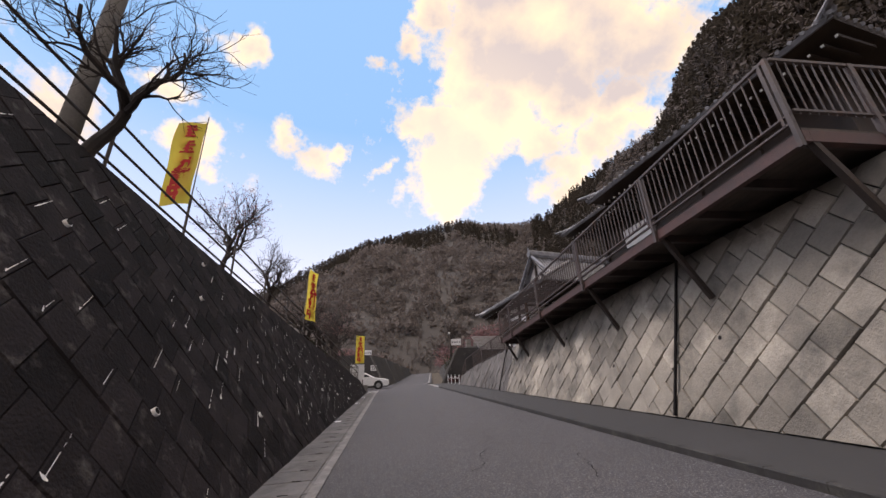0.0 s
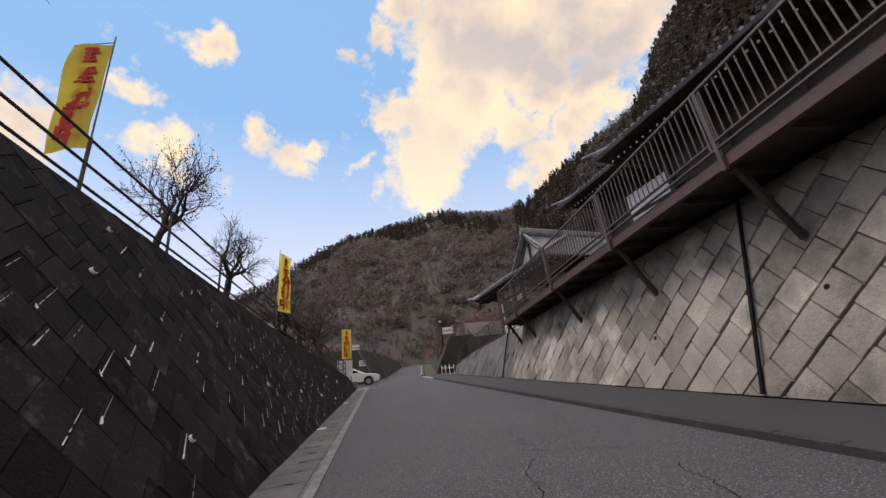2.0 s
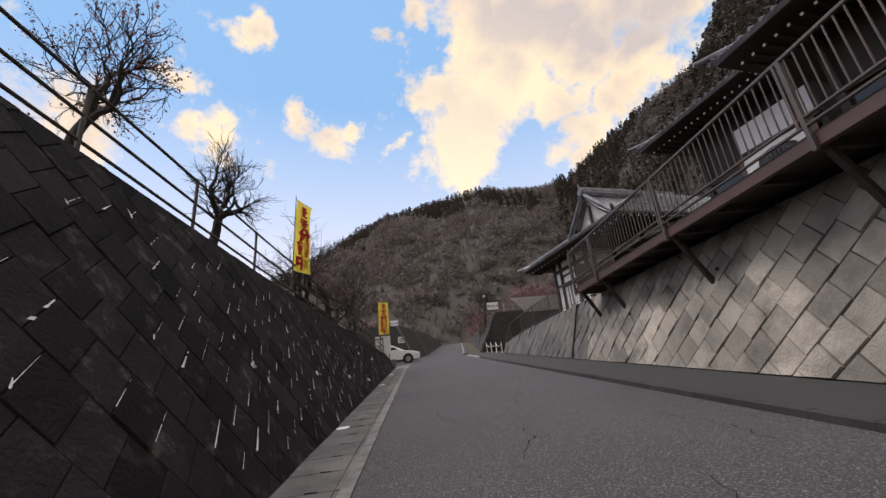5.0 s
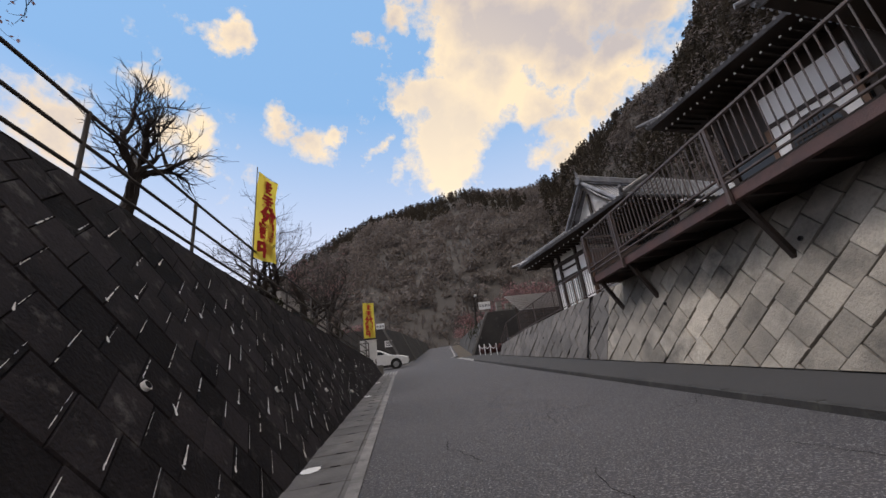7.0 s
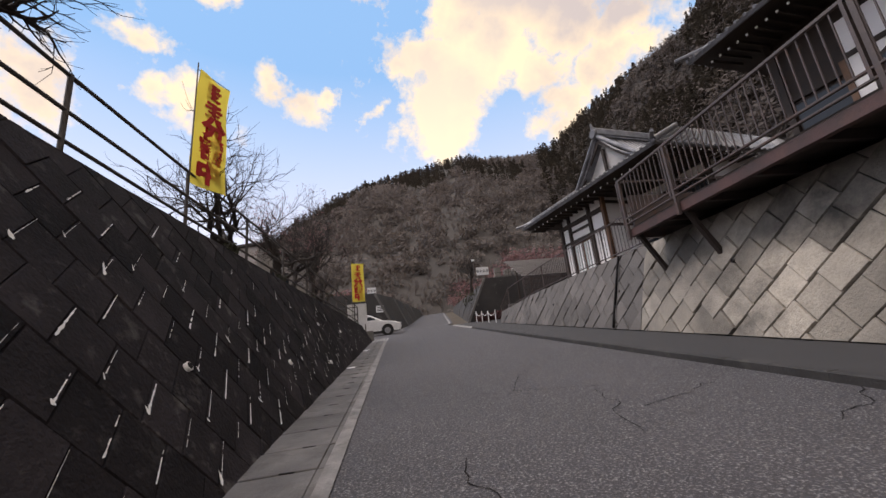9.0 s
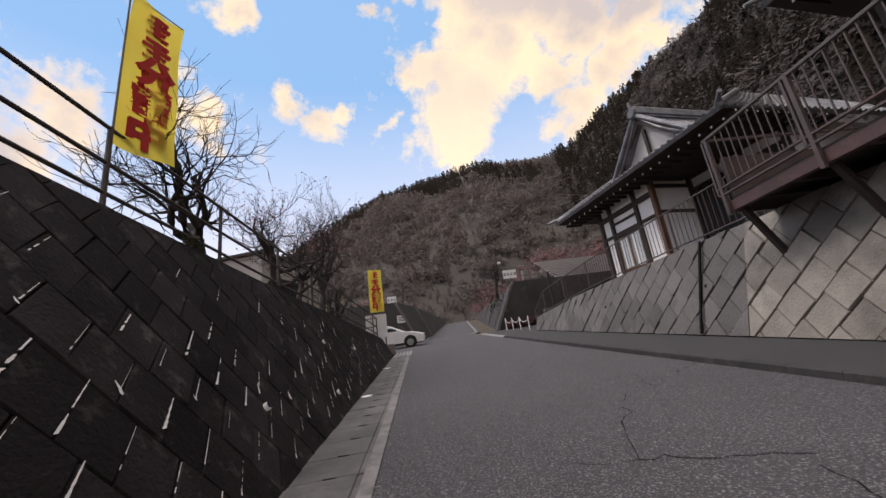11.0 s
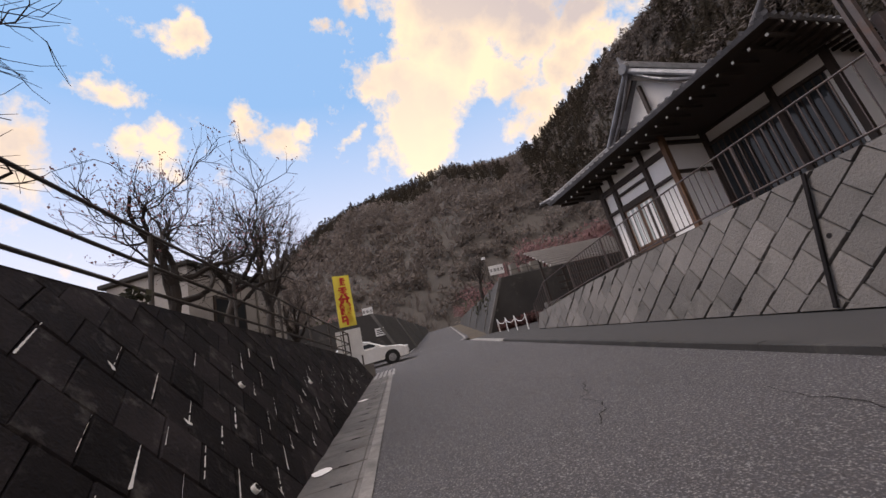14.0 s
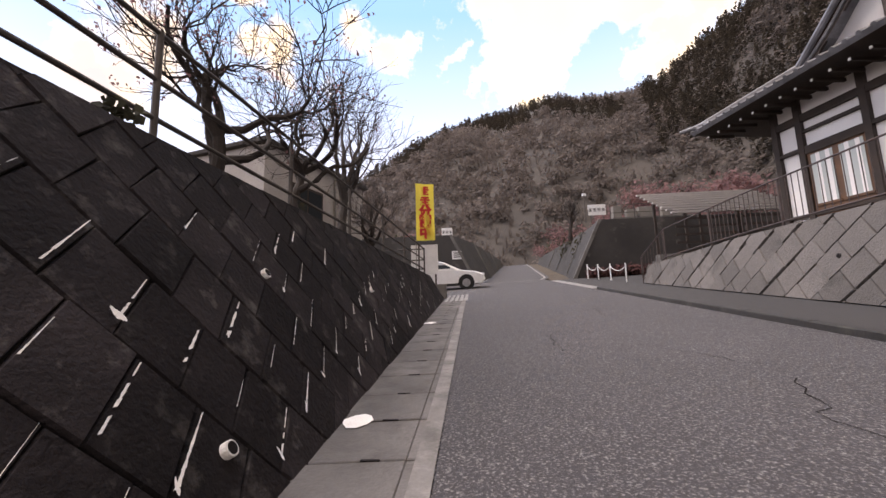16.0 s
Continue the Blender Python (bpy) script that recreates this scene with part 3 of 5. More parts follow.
# ---------- trees on the west terrace ----------
def tube_list(verts, faces, pts, radii, n):
    base = len(verts)
    for i, p in enumerate(pts):
        d = (pts[min(i + 1, len(pts) - 1)] - pts[max(i - 1, 0)]).normalized()
        a = d.orthogonal().normalized()
        b = d.cross(a)
        for k in range(n):
            verts.append(tuple(p + (a * math.cos(k * math.tau / n) + b * math.sin(k * math.tau / n)) * radii[i]))
    for i in range(len(pts) - 1):
        for k in range(n):
            faces.append((base + i * n + k, base + i * n + (k + 1) % n, base + (i + 1) * n + (k + 1) % n, base + (i + 1) * n + k))
    faces.append(tuple(base + (len(pts) - 1) * n + k for k in range(n)))


def limb(start, way, length, r0, r1, bend, steps, rnd, lift=0.1):
    pts, radii, p, d = [start.copy()], [r0], start.copy(), way.normalized()
    for i in range(steps):
        d = (d + Vector((rnd.gauss(0, bend), rnd.gauss(0, bend), rnd.gauss(0, bend) + lift))).normalized()
        p = p + d * length / steps
        pts.append(p.copy())
        radii.append(r0 + (r1 - r0) * (i + 1) / steps)
    return pts, radii


def spread(way, angle, rnd):
    a = way.orthogonal().normalized()
    q = Matrix.Rotation(rnd.random() * math.tau, 3, way) @ a
    return (way * math.cos(angle) + q * math.sin(angle)).normalized()


def bare_tree(x, y, z, height, girth, seed, label, lean=(0, 0, 1), gnarl=0.28, upright=0.0, name="tree", buds=0, low=1.0):
    rnd = random.Random(seed)
    tree = thing(name, label, "tree", m=Matrix.Translation((x, y, z)))
    tv, tf, cv, cf, bv, bf = [], [], [], [], [], []
    trunk, tr = limb(Vector((0, 0, -0.15)), Vector(lean), height * 0.36 * low, girth, girth * 0.7, gnarl * 0.5, 7, rnd, 0.22)
    tr[0] *= 1.5
    tube_list(tv, tf, trunk, tr, 10)
    ends = []
    for k in range(5):
        i = 7 if k < 3 else rnd.choice((4, 5, 6))
        w = spread((trunk[i] - trunk[i - 1]).normalized(), rnd.uniform(0.45, 1.05) - 0.3 * upright, rnd)
        pts, rr = limb(trunk[i], w, height * rnd.uniform(0.32, 0.46), girth * 0.6, girth * 0.2, gnarl, 8, rnd, (0.13 + 0.08 * upright) * (0.3 + 0.7 * low))
        tube_list(tv, tf, pts, rr, 7)
        ends.append((pts, rr))
    for pts, rr in ends:
        for k in range(6):
            i = rnd.randrange(3, 9)
            w = spread((pts[i] - pts[i - 1]).normalized(), rnd.uniform(0.4, 1.1), rnd)
            p2, r2 = limb(pts[i], w, height * rnd.uniform(0.16, 0.30), rr[i] * 0.55, 0.006, gnarl, 6, rnd, 0.12)
            tube_list(cv, cf, p2, r2, 5)
            for _ in range(6):
                j = rnd.randrange(1, 7)
                w2 = spread((p2[j] - p2[j - 1]).normalized(), rnd.uniform(0.4, 1.0), rnd)
                p3, r3 = limb(p2[j], w2, height * rnd.uniform(0.08, 0.17), max(0.006, r2[j] * 0.55), 0.0035, gnarl * 0.8, 4, rnd, 0.12)
                tube_list(cv, cf, p3, r3, 4)
                for _ in range(4):
                    h = rnd.randrange(1, 5)
                    w3 = spread((p3[h] - p3[h - 1]).normalized(), rnd.uniform(0.3, 0.9), rnd)
                    p4, r4 = limb(p3[h], w3, height * rnd.uniform(0.04, 0.09), 0.0035, 0.002, 0.15, 2, rnd, 0.15)
                    tube_list(cv, cf, p4, r4, 3)
                    for _ in range(buds):
                        clump(bv, bf, p4[-1], 0.09, rnd, 3, 0.18)
    for nm, v, f, mat in (("trunk", tv, tf, BARK), ("crown", cv, cf, TWIG if upright > 0.5 else BARK), ("bud_cluster", bv, bf, BLOSSOM)):
        if not v:
            continue
        me = bpy.data.meshes.new(nm)
        me.from_pydata(v, [], f)
        me.materials.append(mat)
        ob = new(nm, me)
        ob.parent = tree
    return tree


bare_tree(-4.0, 4.9, 4.5, 3.2, 0.10, 3, "bare gnarled plum tree leaning over the rail", lean=(0.25, -0.1, 1))
bare_tree(-4.0, 9.5, 4.42, 2.7, 0.075, 8, "bare plum tree with pink buds on the terrace", buds=1)
bare_tree(-3.75, 12.4, 4.28, 2.5, 0.10, 21, "bare crooked plum tree beside the rail", lean=(0.3, 0, 1))
bare_tree(-3.4, 17.85, 3.98, 3.9, 0.115, 33, "old bare plum tree with thick twisted limbs", lean=(0.55, -0.1, 1), gnarl=0.42, low=0.5)
bare_tree(-3.45, 20.8, 3.98, 4.3, 0.10, 14, "bare plum tree with swelling buds", lean=(0.2, 0.2, 1), gnarl=0.4, buds=1, low=0.6)
bare_tree(-3.4, 23.2, 3.93, 4.2, 0.10, 27, "bare cherry tree with dark crooked limbs", lean=(-0.05, -0.2, 1), gnarl=0.36)
bare_tree(-3.3, 25.2, 3.9, 4.9, 0.12, 40, "tall bare tree with fine upright twigs", gnarl=0.18, upright=0.9)
bare_tree(-3.6, 28.9, 3.9, 3.0, 0.10, 41, "bare tree near the terrace end", gnarl=0.2, upright=0.6)
bare_tree(7.6, 49.5, 7.7, 4.6, 0.18, 50, "bare tree above the far concrete wall", gnarl=0.25)

# ---------- pipe rail on the west wall ----------
rail = thing("pipe_railing", "weathered brown steel pipe railing on the wall crown", "railing")
posts = [7.3 + 2.0 * k for k in range(-9, 12)] + [30.2]


def crown_l(y, h, back=0.10):
    p = wall_l(y, top_l(y), 0)
    return Vector((p[0] - back, y, p[2] + h))


for y in posts:
    part("post", tube(B(), crown_l(y, -0.05), crown_l(y, 0.92), 0.026), STEEL, rail)
for h in (0.21, 0.52, 0.90):
    for a, b in zip(posts, posts[1:]):
        part("rail", tube(B(), crown_l(a, h), crown_l(b, h), 0.021, n=8), STEEL, rail)
bm = B()
for h in (0.21, 0.52, 0.90):
    p = crown_l(30.2, h)
    tube(bm, p, p + Vector((-1.6, 0.1, 0)), 0.02)
part("end_rail", bm, STEEL, rail)

# earth and weeds along the crown
verts, faces = [], []
rnd = random.Random(5)
for _ in range(130):
    y = rnd.uniform(2, 30)
    p = crown_l(y, -0.05, rnd.uniform(0.2, 0.7))
    clump(verts, faces, p, rnd.uniform(0.06, 0.14), rnd, 16, 0.2)
for y in (19.0, 16.6):
    clump(verts, faces, crown_l(y, -0.03, 0.06), 0.26, rnd, 90, 0.13)
me = bpy.data.meshes.new("weeds")
me.from_pydata(verts, [], faces)
me.materials.append(SHRUB)
tagged(new("weeds", me), "small dark weeds along the wall crown", "weeds", kind="stuff")


# ---------- banners ----------
def glyph(text, size, mat, parent, m, name="character"):
    cu = bpy.data.curves.new(name, "FONT")
    cu.body, cu.size, cu.align_x, cu.align_y, cu.extrude, cu.offset = text, size, "CENTER", "CENTER", 0.001, 0.022
    tmp = bpy.data.objects.new("tmp", cu)
    me = bpy.data.meshes.new_from_object(tmp)
    bpy.data.objects.remove(tmp)
    me.materials.append(mat)
    ob = new(name, me)
    ob.parent = parent
    ob.matrix_basis = m
    return ob


def banner(x, y, z, yaw, tilt, clear, label, tall=1.95, low=0.75):
    ob = thing("banner_flag", label, "banner", "sale banners", pose(x, y, z, 0, tilt, yaw))
    bm = tube(B(), (0, 0, -0.1), (0, 0, low + tall + 0.12), 0.014, 0.010)
    tube(bm, (0, 0, low + tall), (0.6, 0, low + tall), 0.007)
    part("pole", bm, POLE, ob)
    bm = B()
    cols, rows_ = 6, 18
    wave = lambda u, v: 0.035 * math.sin(u * 5 + v * 2.2) + 0.02 * math.sin(v * 5)
    for side in (0.0015,):
        g = [[bm.verts.new((0.015 + 0.6 * i / cols, wave(i / cols, j / rows_ * 2) + side, low + tall * j / rows_)) for i in range(cols + 1)] for j in range(rows_ + 1)]
        for j in range(rows_):
            for i in range(cols):
                bm.faces.new((g[j][i], g[j][i + 1], g[j + 1][i + 1], g[j + 1][i]))
    cloth = part("cloth", bm, YELLOW, ob, "bright yellow cloth with red lettering", smooth=True)
    step = tall / 5.3
    for k in range(5):
        cz = low + tall - step * (k + 0.65)
        v = (cz - low) / tall * 2
        for face in (1, -1):
            off = wave(0.5, v) + (0.003 if face < 0 else 0) - face * 0.012
            if k >= 2 and clear:
                glyph("\u5206\u8b72\u4e2d"[k - 2], 0.40, RED, cloth, pose(0.315, off, cz, 90, 0, 0 if face > 0 else 180))
            else:
                bm = B()
                for b in range(4):
                    w = (0.15, 0.11, 0.16, 0.13)[b] * (1 if k % 2 else 0.9)
                    box(bm, 0.315 - w, 0.315 + w, off - 0.001, off + 0.001, cz - 0.14 + 0.078 * b, cz - 0.10 + 0.082 * b)
                box(bm, 0.275, 0.355, off - 0.0015, off + 0.0015, cz - 0.14, cz + 0.15)
                part("print", bm, RED, cloth)
    return ob


banner(*crown_l(7.3, 0.0), 172, 0, True, "yellow sale banner with red characters on a pole")
banner(*crown_l(15.3, 0.0), 64, 1, True, "yellow sale banner furling beside the railing")
banner(*crown_l(29.4, 0.1, 0.2), 12, 0, True, "yellow sale banner with red characters beyond the junction", tall=1.9, low=0.95)

# utility pole
pole = thing("utility_pole", "pale tapered concrete utility pole behind the railing", "utility pole", m=Matrix.Translation((-4.75, 5.5, 4.3)))
part("shaft", tube(B(), (0, 0, -0.4), (0, 0, 9), 0.16, 0.10, 16), POLE, pole, smooth=True)

# storehouse on the west terrace
hut = thing("storehouse", "small pale plastered storehouse with flat dark eaves", "building", m=pose(-5.6, 26.0, 3.85, 0, 0, -16))
part("wall", box(B(), -2.6, 0, 0, 4.6, 0, 3.15), PALEWALL, hut)
part("roof", box(B(), -2.75, 0.15, -0.15, 4.75, 3.15, 3.27, 0.02), DARKCON, hut)
win = part("window", box(B(), 0.003, 0.05, 0.9, 2.3, 1.2, 2.4), TIMBER, hut)
part("pane", box(B(), 0.05, 0.058, 0.98, 1.58, 1.28, 2.32), GLASS, win)
part("pane", box(B(), 0.05, 0.058, 1.64, 2.24, 1.28, 2.32), GLASS, win)
part("drainpipe", tube(B(), (0.06, 2.9, 0), (0.06, 2.9, 3.1), 0.035), POLE, hut)

# ---------- deck on the east wall ----------
DECK_X, DECK_Z, D0, D1 = 5.0, 4.08, 3.4, 17.55
deck = thing("timber_deck", "brown steel-framed deck overhanging the stone wall", "deck")
bm = box(B(), DECK_X, DECK_X + 0.10, D0, D1, DECK_Z, DECK_Z + 0.17, 0.006)
part("edge_beam", bm, REDSTEEL, deck, "faded red steel edge beam")
part("end_beam", box(B(), DECK_X + 0.1, 8.0, D0, D0 + 0.1, DECK_Z, DECK_Z + 0.17, 0.006), REDSTEEL, deck)
part("end_panel", box(B(), DECK_X + 0.1, 8.0, D1 - 0.08, D1, DECK_Z - 0.05, DECK_Z + 0.95, 0.006), DECKSTEEL, deck, "brown sheet end panel")
k = DECK_X + 0.02
while k < 8.0:
    part("deck_board", box(B(), k, k + 0.135, D0 + 0.01, D1 - 0.1, DECK_Z + 0.174, DECK_Z + 0.21), BOARD, deck)
    k += 0.14
for y in [3.5 + 1.0 * i for i in range(15)]:
    if y < D1 - 0.2:
        part("joist", box(B(), DECK_X + 0.1, 8.0, y, y + 0.08, DECK_Z + 0.03, DECK_Z + 0.172), DECKSTEEL, deck)
for y in (3.4, 6.3, 9.4, 12.6, 15.9, 17.4):
    bm = beam(B(), (DECK_X + 0.12, y + 0.05, DECK_Z + 0.04), (5.72 + 0.05, y + 0.05, 2.95 + 0.0), 0.085, 0.085)
    part("brace", bm, TIMBER, deck)
brail = thing("deck_railing", "brown steel balustrade with slender upright bars", "railing")
stations = [3.4, 6.3, 9.4, 12.6, 15.9, 17.5]
for y in stations:
    part("post", box(B(), DECK_X - 0.07, DECK_X - 0.01, y, y + 0.06, DECK_Z - 0.06, DECK_Z + 1.30, 0.004), DECKSTEEL, brail)
    part("post", box(B(), DECK_X - 0.07, DECK_X - 0.01, y + 0.09, y + 0.13, DECK_Z + 0.3, DECK_Z + 1.30, 0.004), DECKSTEEL, brail)
for h, s in ((1.30, 0.045), (0.40, 0.03), (0.28, 0.03)):
    part("rail", box(B(), DECK_X - 0.065, DECK_X - 0.015, 3.4, 17.6, DECK_Z + h, DECK_Z + h + s, 0.006), DECKSTEEL, brail)
bar = mesh("bar", box(B(), -0.008, 0.008, -0.008, 0.008, 0.41, 1.30), DECKSTEEL)
y = 3.55
while y < 17.45:
    ob = new("bar", bar)
    ob.location, ob.parent = (DECK_X - 0.04, y, DECK_Z), brail
    y += 0.135
# the return of the balustrade across the near end
erail = thing("deck_railing", "brown steel balustrade across the deck end", "railing")
for h, s in ((1.30, 0.045), (0.45, 0.035)):
    part("rail", box(B(), DECK_X, 8.0, D0 - 0.02, D0 + 0.03, DECK_Z + h, DECK_Z + h + s), DECKSTEEL, erail)
for x in (6.2, 7.4):
    part("post", box(B(), x, x + 0.07, D0 - 0.03, D0 + 0.04, DECK_Z, DECK_Z + 1.34), DECKSTEEL, erail)
x = DECK_X + 0.1
while x < 7.9:
    ob = new("bar", bar)
    ob.location, ob.parent = (x, D0, DECK_Z), erail
    x += 0.135
for h, s in ((1.30, 0.045), (0.45, 0.035)):
    part("rail", box(B(), DECK_X, 8.0, D1, D1 + 0.05, DECK_Z + h, DECK_Z + h + s), DECKSTEEL, erail)

# lower rail on the wall crown beside the entrance hall, and down its end
lrail = thing("crown_railing", "slender brown steel railing on the stone wall", "railing")


def crown_r(y, h):
    p = wall_r(y, top_r(y), 0)
    return Vector((p[0] + 0.12, y, p[2] + h))


spots = [17.9, 20.3, 22.7, 25.0, 27.3, 29.6]
for a, b in zip(spots, spots[1:]):
    for h in (1.0, 0.12):
        part("rail", tube(B(), crown_r(a, h), crown_r(b, h), 0.018), DECKSTEEL, lrail)
for y in spots:
    part("post", tube(B(), crown_r(y, -0.05), crown_r(y, 1.0), 0.025), DECKSTEEL, lrail)
rod = mesh("bar", tube(B(), (0, 0, 0.12), (0, 0, 1.0), 0.009, n=6), DECKSTEEL)
y = 18.05
while y < 27.3:
    ob = new("bar", rod)
    ob.location, ob.parent = crown_r(y, 0), lrail
    y += 0.15
p, q = crown_r(29.6, 1.0), Vector((5.6, 31.6, ground_z(5.6, 31.6) + 0.95))
part("rail", tube(B(), p, q, 0.018), DECKSTEEL, lrail)
part("rail", tube(B(), p - Vector((0, 0, 0.88)), q - Vector((0, 0, 0.8)), 0.018), DECKSTEEL, lrail)
for k in range(8):
    c = p.lerp(q, (k + 0.5) / 8)
    part("bar", tube(B(), c, c - Vector((0, 0, 0.84)), 0.009, n=6), DECKSTEEL, lrail)
part("post", tube(B(), q, q - Vector((0, 0, 0.98)), 0.025), DECKSTEEL, lrail)
steps = thing("stone_steps", "grey concrete steps up to the temple terrace", "steps")
for k in range(6):
    z = ground_z(6.6, 30.6) - 0.1
    part("step", box(B(), 5.8, 7.6, 30.52, 32.3 - 0.28 * k, z + 0.18 * k, z + 0.18 * (k + 1), 0.01), CONCRETE, steps)


# ---------- temple buildings ----------
def tiled_slope(house, a, b, c, d, rows_, label="", sag=0.12, roll=0.055, pitch=0.27):
    """A slope of rounded tile courses from the eave a-b up to the ridge d-c."""
    a, b, c, d = Vector(a), Vector(b), Vector(c), Vector(d)
    up = (b - a).cross(d - a).normalized()
    if up.z < 0:
        up = -up
    bm = B()
    n = 8

    def at(u, v):
        lo, hi = a.lerp(b, u), d.lerp(c, u)
        return lo.lerp(hi, v) - Vector((0, 0, sag * math.sin(math.pi * v)))
    for i in range(n):
        v0, v1 = i / n, (i + 1) / n
        poly(bm, at(0, v0), at(1, v0), at(1, v1), at(0, v1))
        poly(bm, at(0, v0) - up * 0.12, at(1, v0) - up * 0.12, at(1, v1) - up * 0.12, at(0, v1) - up * 0.12)
    poly(bm, at(0, 0), at(1, 0), at(1, 0) - up * 0.12, at(0, 0) - up * 0.12)
    roof = part("roof_slope", bm, TILE, house, label or "grey clay tile slope")
    count = max(2, round((b - a).length / pitch))
    bm = B()
    for k in range(count + 1):
        u = k / count
        for i in range(n):
            tube(bm, at(u, i / n) + up * 0.01, at(u, (i + 1) / n) + up * 0.01, roll, roll, 6, caps=i == 0)
    tiles = part("tile_course", bm, TILE, roof)
    tiles["kind"] = "stuff"
    return roof


def rafters(house, a, b, inward, count, drop=0.16):
    """Rafters under an eave, their ends painted white."""
    a, b, inward = Vector(a), Vector(b), Vector(inward)
    for k in range(count):
        p = a.lerp(b, (k + 0.5) / count) - Vector((0, 0, drop))
        r = part("rafter", beam(B(), p + inward * 0.04, p + inward, 0.07, 0.09), TIMBER, house)
        d = inward.normalized() * 0.012
        part("rafter_end", beam(B(), p + inward * 0.04 - d, p + inward * 0.04 - d * 0.1, 0.06, 0.06), WHITE_END, r, "white-painted rafter end")


def ridge(house, a, b, size=0.22):
    a, b = Vector(a), Vector(b)
    bm = B()
    beam(bm, a, b, size, size * 1.1)
    tube(bm, a + Vector((0, 0, size * 0.62)), b + Vector((0, 0, size * 0.62)), size * 0.42, n=10)
    for s in (-1, 1):
        beam(bm, a + Vector((0, 0, -size * 0.2)), b + Vector((0, 0, -size * 0.2)), size * 1.35, size * 0.12)
        break
    part("ridge", bm, TILE, house)
    bm = B()
    d = (a - b).normalized()
    tube(bm, a, a + d * 0.12, size * 0.75, size * 0.6, 10)
    tube(bm, a + Vector((0, 0, size * 0.5)), a + d * 0.1 + Vector((0, 0, size * 1.6)), size * 0.3, size * 0.12, 8)
    part("ridge_ornament", bm, TILE, house, "ornamental end tile")


TURN_T = 10.6
# entrance hall
hall = thing("temple_hall", "white-plastered timber temple hall with grey tiled roof", "temple", m=pose(8.6, 20.7, 4.1, 0, 0, TURN_T))
FX, FY0, FY1, RX = 1.25, 4.42, 7.66, 3.15
bm = box(B(), FX + 0.1, 9, FY0 + 0.08, FY1 - 0.04, 0.5, 4.2)
box(bm, RX + 0.1, 9, 0.8, FY0 + 0.08, 0.5, 4.2)
part("wall", bm, PLASTER, hall, "white plaster wall")
part("plinth", box(B(), FX - 0.05, 9, 0.7, FY1 + 0.05, -0.1, 0.5), CONCRETE, hall)
for x, y in ((FX, FY0), (FX, FY1), (FX, 5.40), (FX, 6.97), (RX, 0.8), (RX, 2.2), (RX, FY0)):
    part("post", box(B(), x - 0.02, x + 0.16, y - 0.08, y + 0.08, 0.0, 4.2, 0.008), WARMWOOD if (x, y) == (FX, FY0) else TIMBER, hall)
for z, hgt in ((2.52, 0.10), (3.32, 0.20), (0.72, 0.08), (3.95, 0.25)):
    part("crossbeam", box(B(), FX, FX + 0.13, FY0 + 0.08, FY1 - 0.08, z, z + hgt), TIMBER, hall)
for z, hgt in ((2.62, 0.10), (3.66, 0.12)):
    part("crossbeam", box(B(), FX + 0.16, RX, FY0 - 0.02, FY0 + 0.1, z, z + hgt), TIMBER, hall)
for z, hgt in ((3.44, 0.10), (3.92, 0.14), (1.0, 0.12)):
    part("crossbeam", box(B(), RX, RX + 0.13, 0.88, FY0 - 0.08, z, z + hgt), TIMBER, hall)
part("lintel", box(B(), FX - 0.004, FX + 0.135, 5.48, 6.89, 2.40, 2.62), TIMBER, hall)
part("transom_bar", box(B(), FX + 0.01, FX + 0.12, 5.48, 6.89, 3.0, 3.08), TIMBER, hall)
# glazed sliding doors in the middle bay
door = part("door", box(B(), FX + 0.04, FX + 0.098, 5.48, 6.89, 0.6, 2.40), WARMWOOD, hall, "wooden sliding doors with glass panes")
for y in (5.52, 6.21):
    part("pane", box(B(), FX + 0.03, FX + 0.038, y + 0.05, y + 0.59, 1.0, 2.34), DOORGLASS, door)
    part("door_rail", box(B(), FX + 0.012, FX + 0.03, y, y + 0.64, 0.94, 1.0), WARMWOOD, door)
    for k in (0.17, 0.41):
        part("curtain", box(B(), FX + 0.022, FX + 0.029, y + k - 0.05, y + k + 0.05, 1.0, 2.34), PLASTER, door, "pale curtain strip")
# dark latticed window of the main block
lattice = part("window", box(B(), RX + 0.03, RX + 0.098, 1.0, 4.3, 1.15, 3.42), GLASS, hall, "dark latticed window")
for k in range(16):
    part("lattice_bar", box(B(), RX, RX + 0.028, 1.05 + 0.20 * k, 1.09 + 0.20 * k, 1.15, 3.42), TIMBER, lattice)
# roof: a skirt all round, and a gable that faces the road
EZ = 4.05
tiled_slope(hall, (0, 0, EZ), (0, 9.3, EZ), (3.3, 8.3, EZ + 1.75), (3.3, 1.6, EZ + 1.75), 8)
tiled_slope(hall, (0, 9.3, EZ), (9, 9.3, EZ), (9, 8.3, EZ + 1.6), (3.3, 8.3, EZ + 1.75), 8)
tiled_slope(hall, (9, 0, EZ), (0, 0, EZ), (3.3, 1.6, EZ + 1.75), (9, 1.6, EZ + 1.6), 8)
tiled_slope(hall, (3.2, 8.3, EZ + 1.65), (10, 8.3, EZ + 1.65), (10, 6.0, EZ + 3.8), (3.2, 6.0, EZ + 3.9), 8, sag=0.22)
tiled_slope(hall, (10, 3.7, EZ + 1.65), (3.2, 3.7, EZ + 1.65), (3.2, 6.0, EZ + 3.9), (10, 6.0, EZ + 3.8), 8, sag=0.22)
ridge(hall, (3.1, 6.0, EZ + 4.05), (10, 6.0, EZ + 3.95), 0.36)
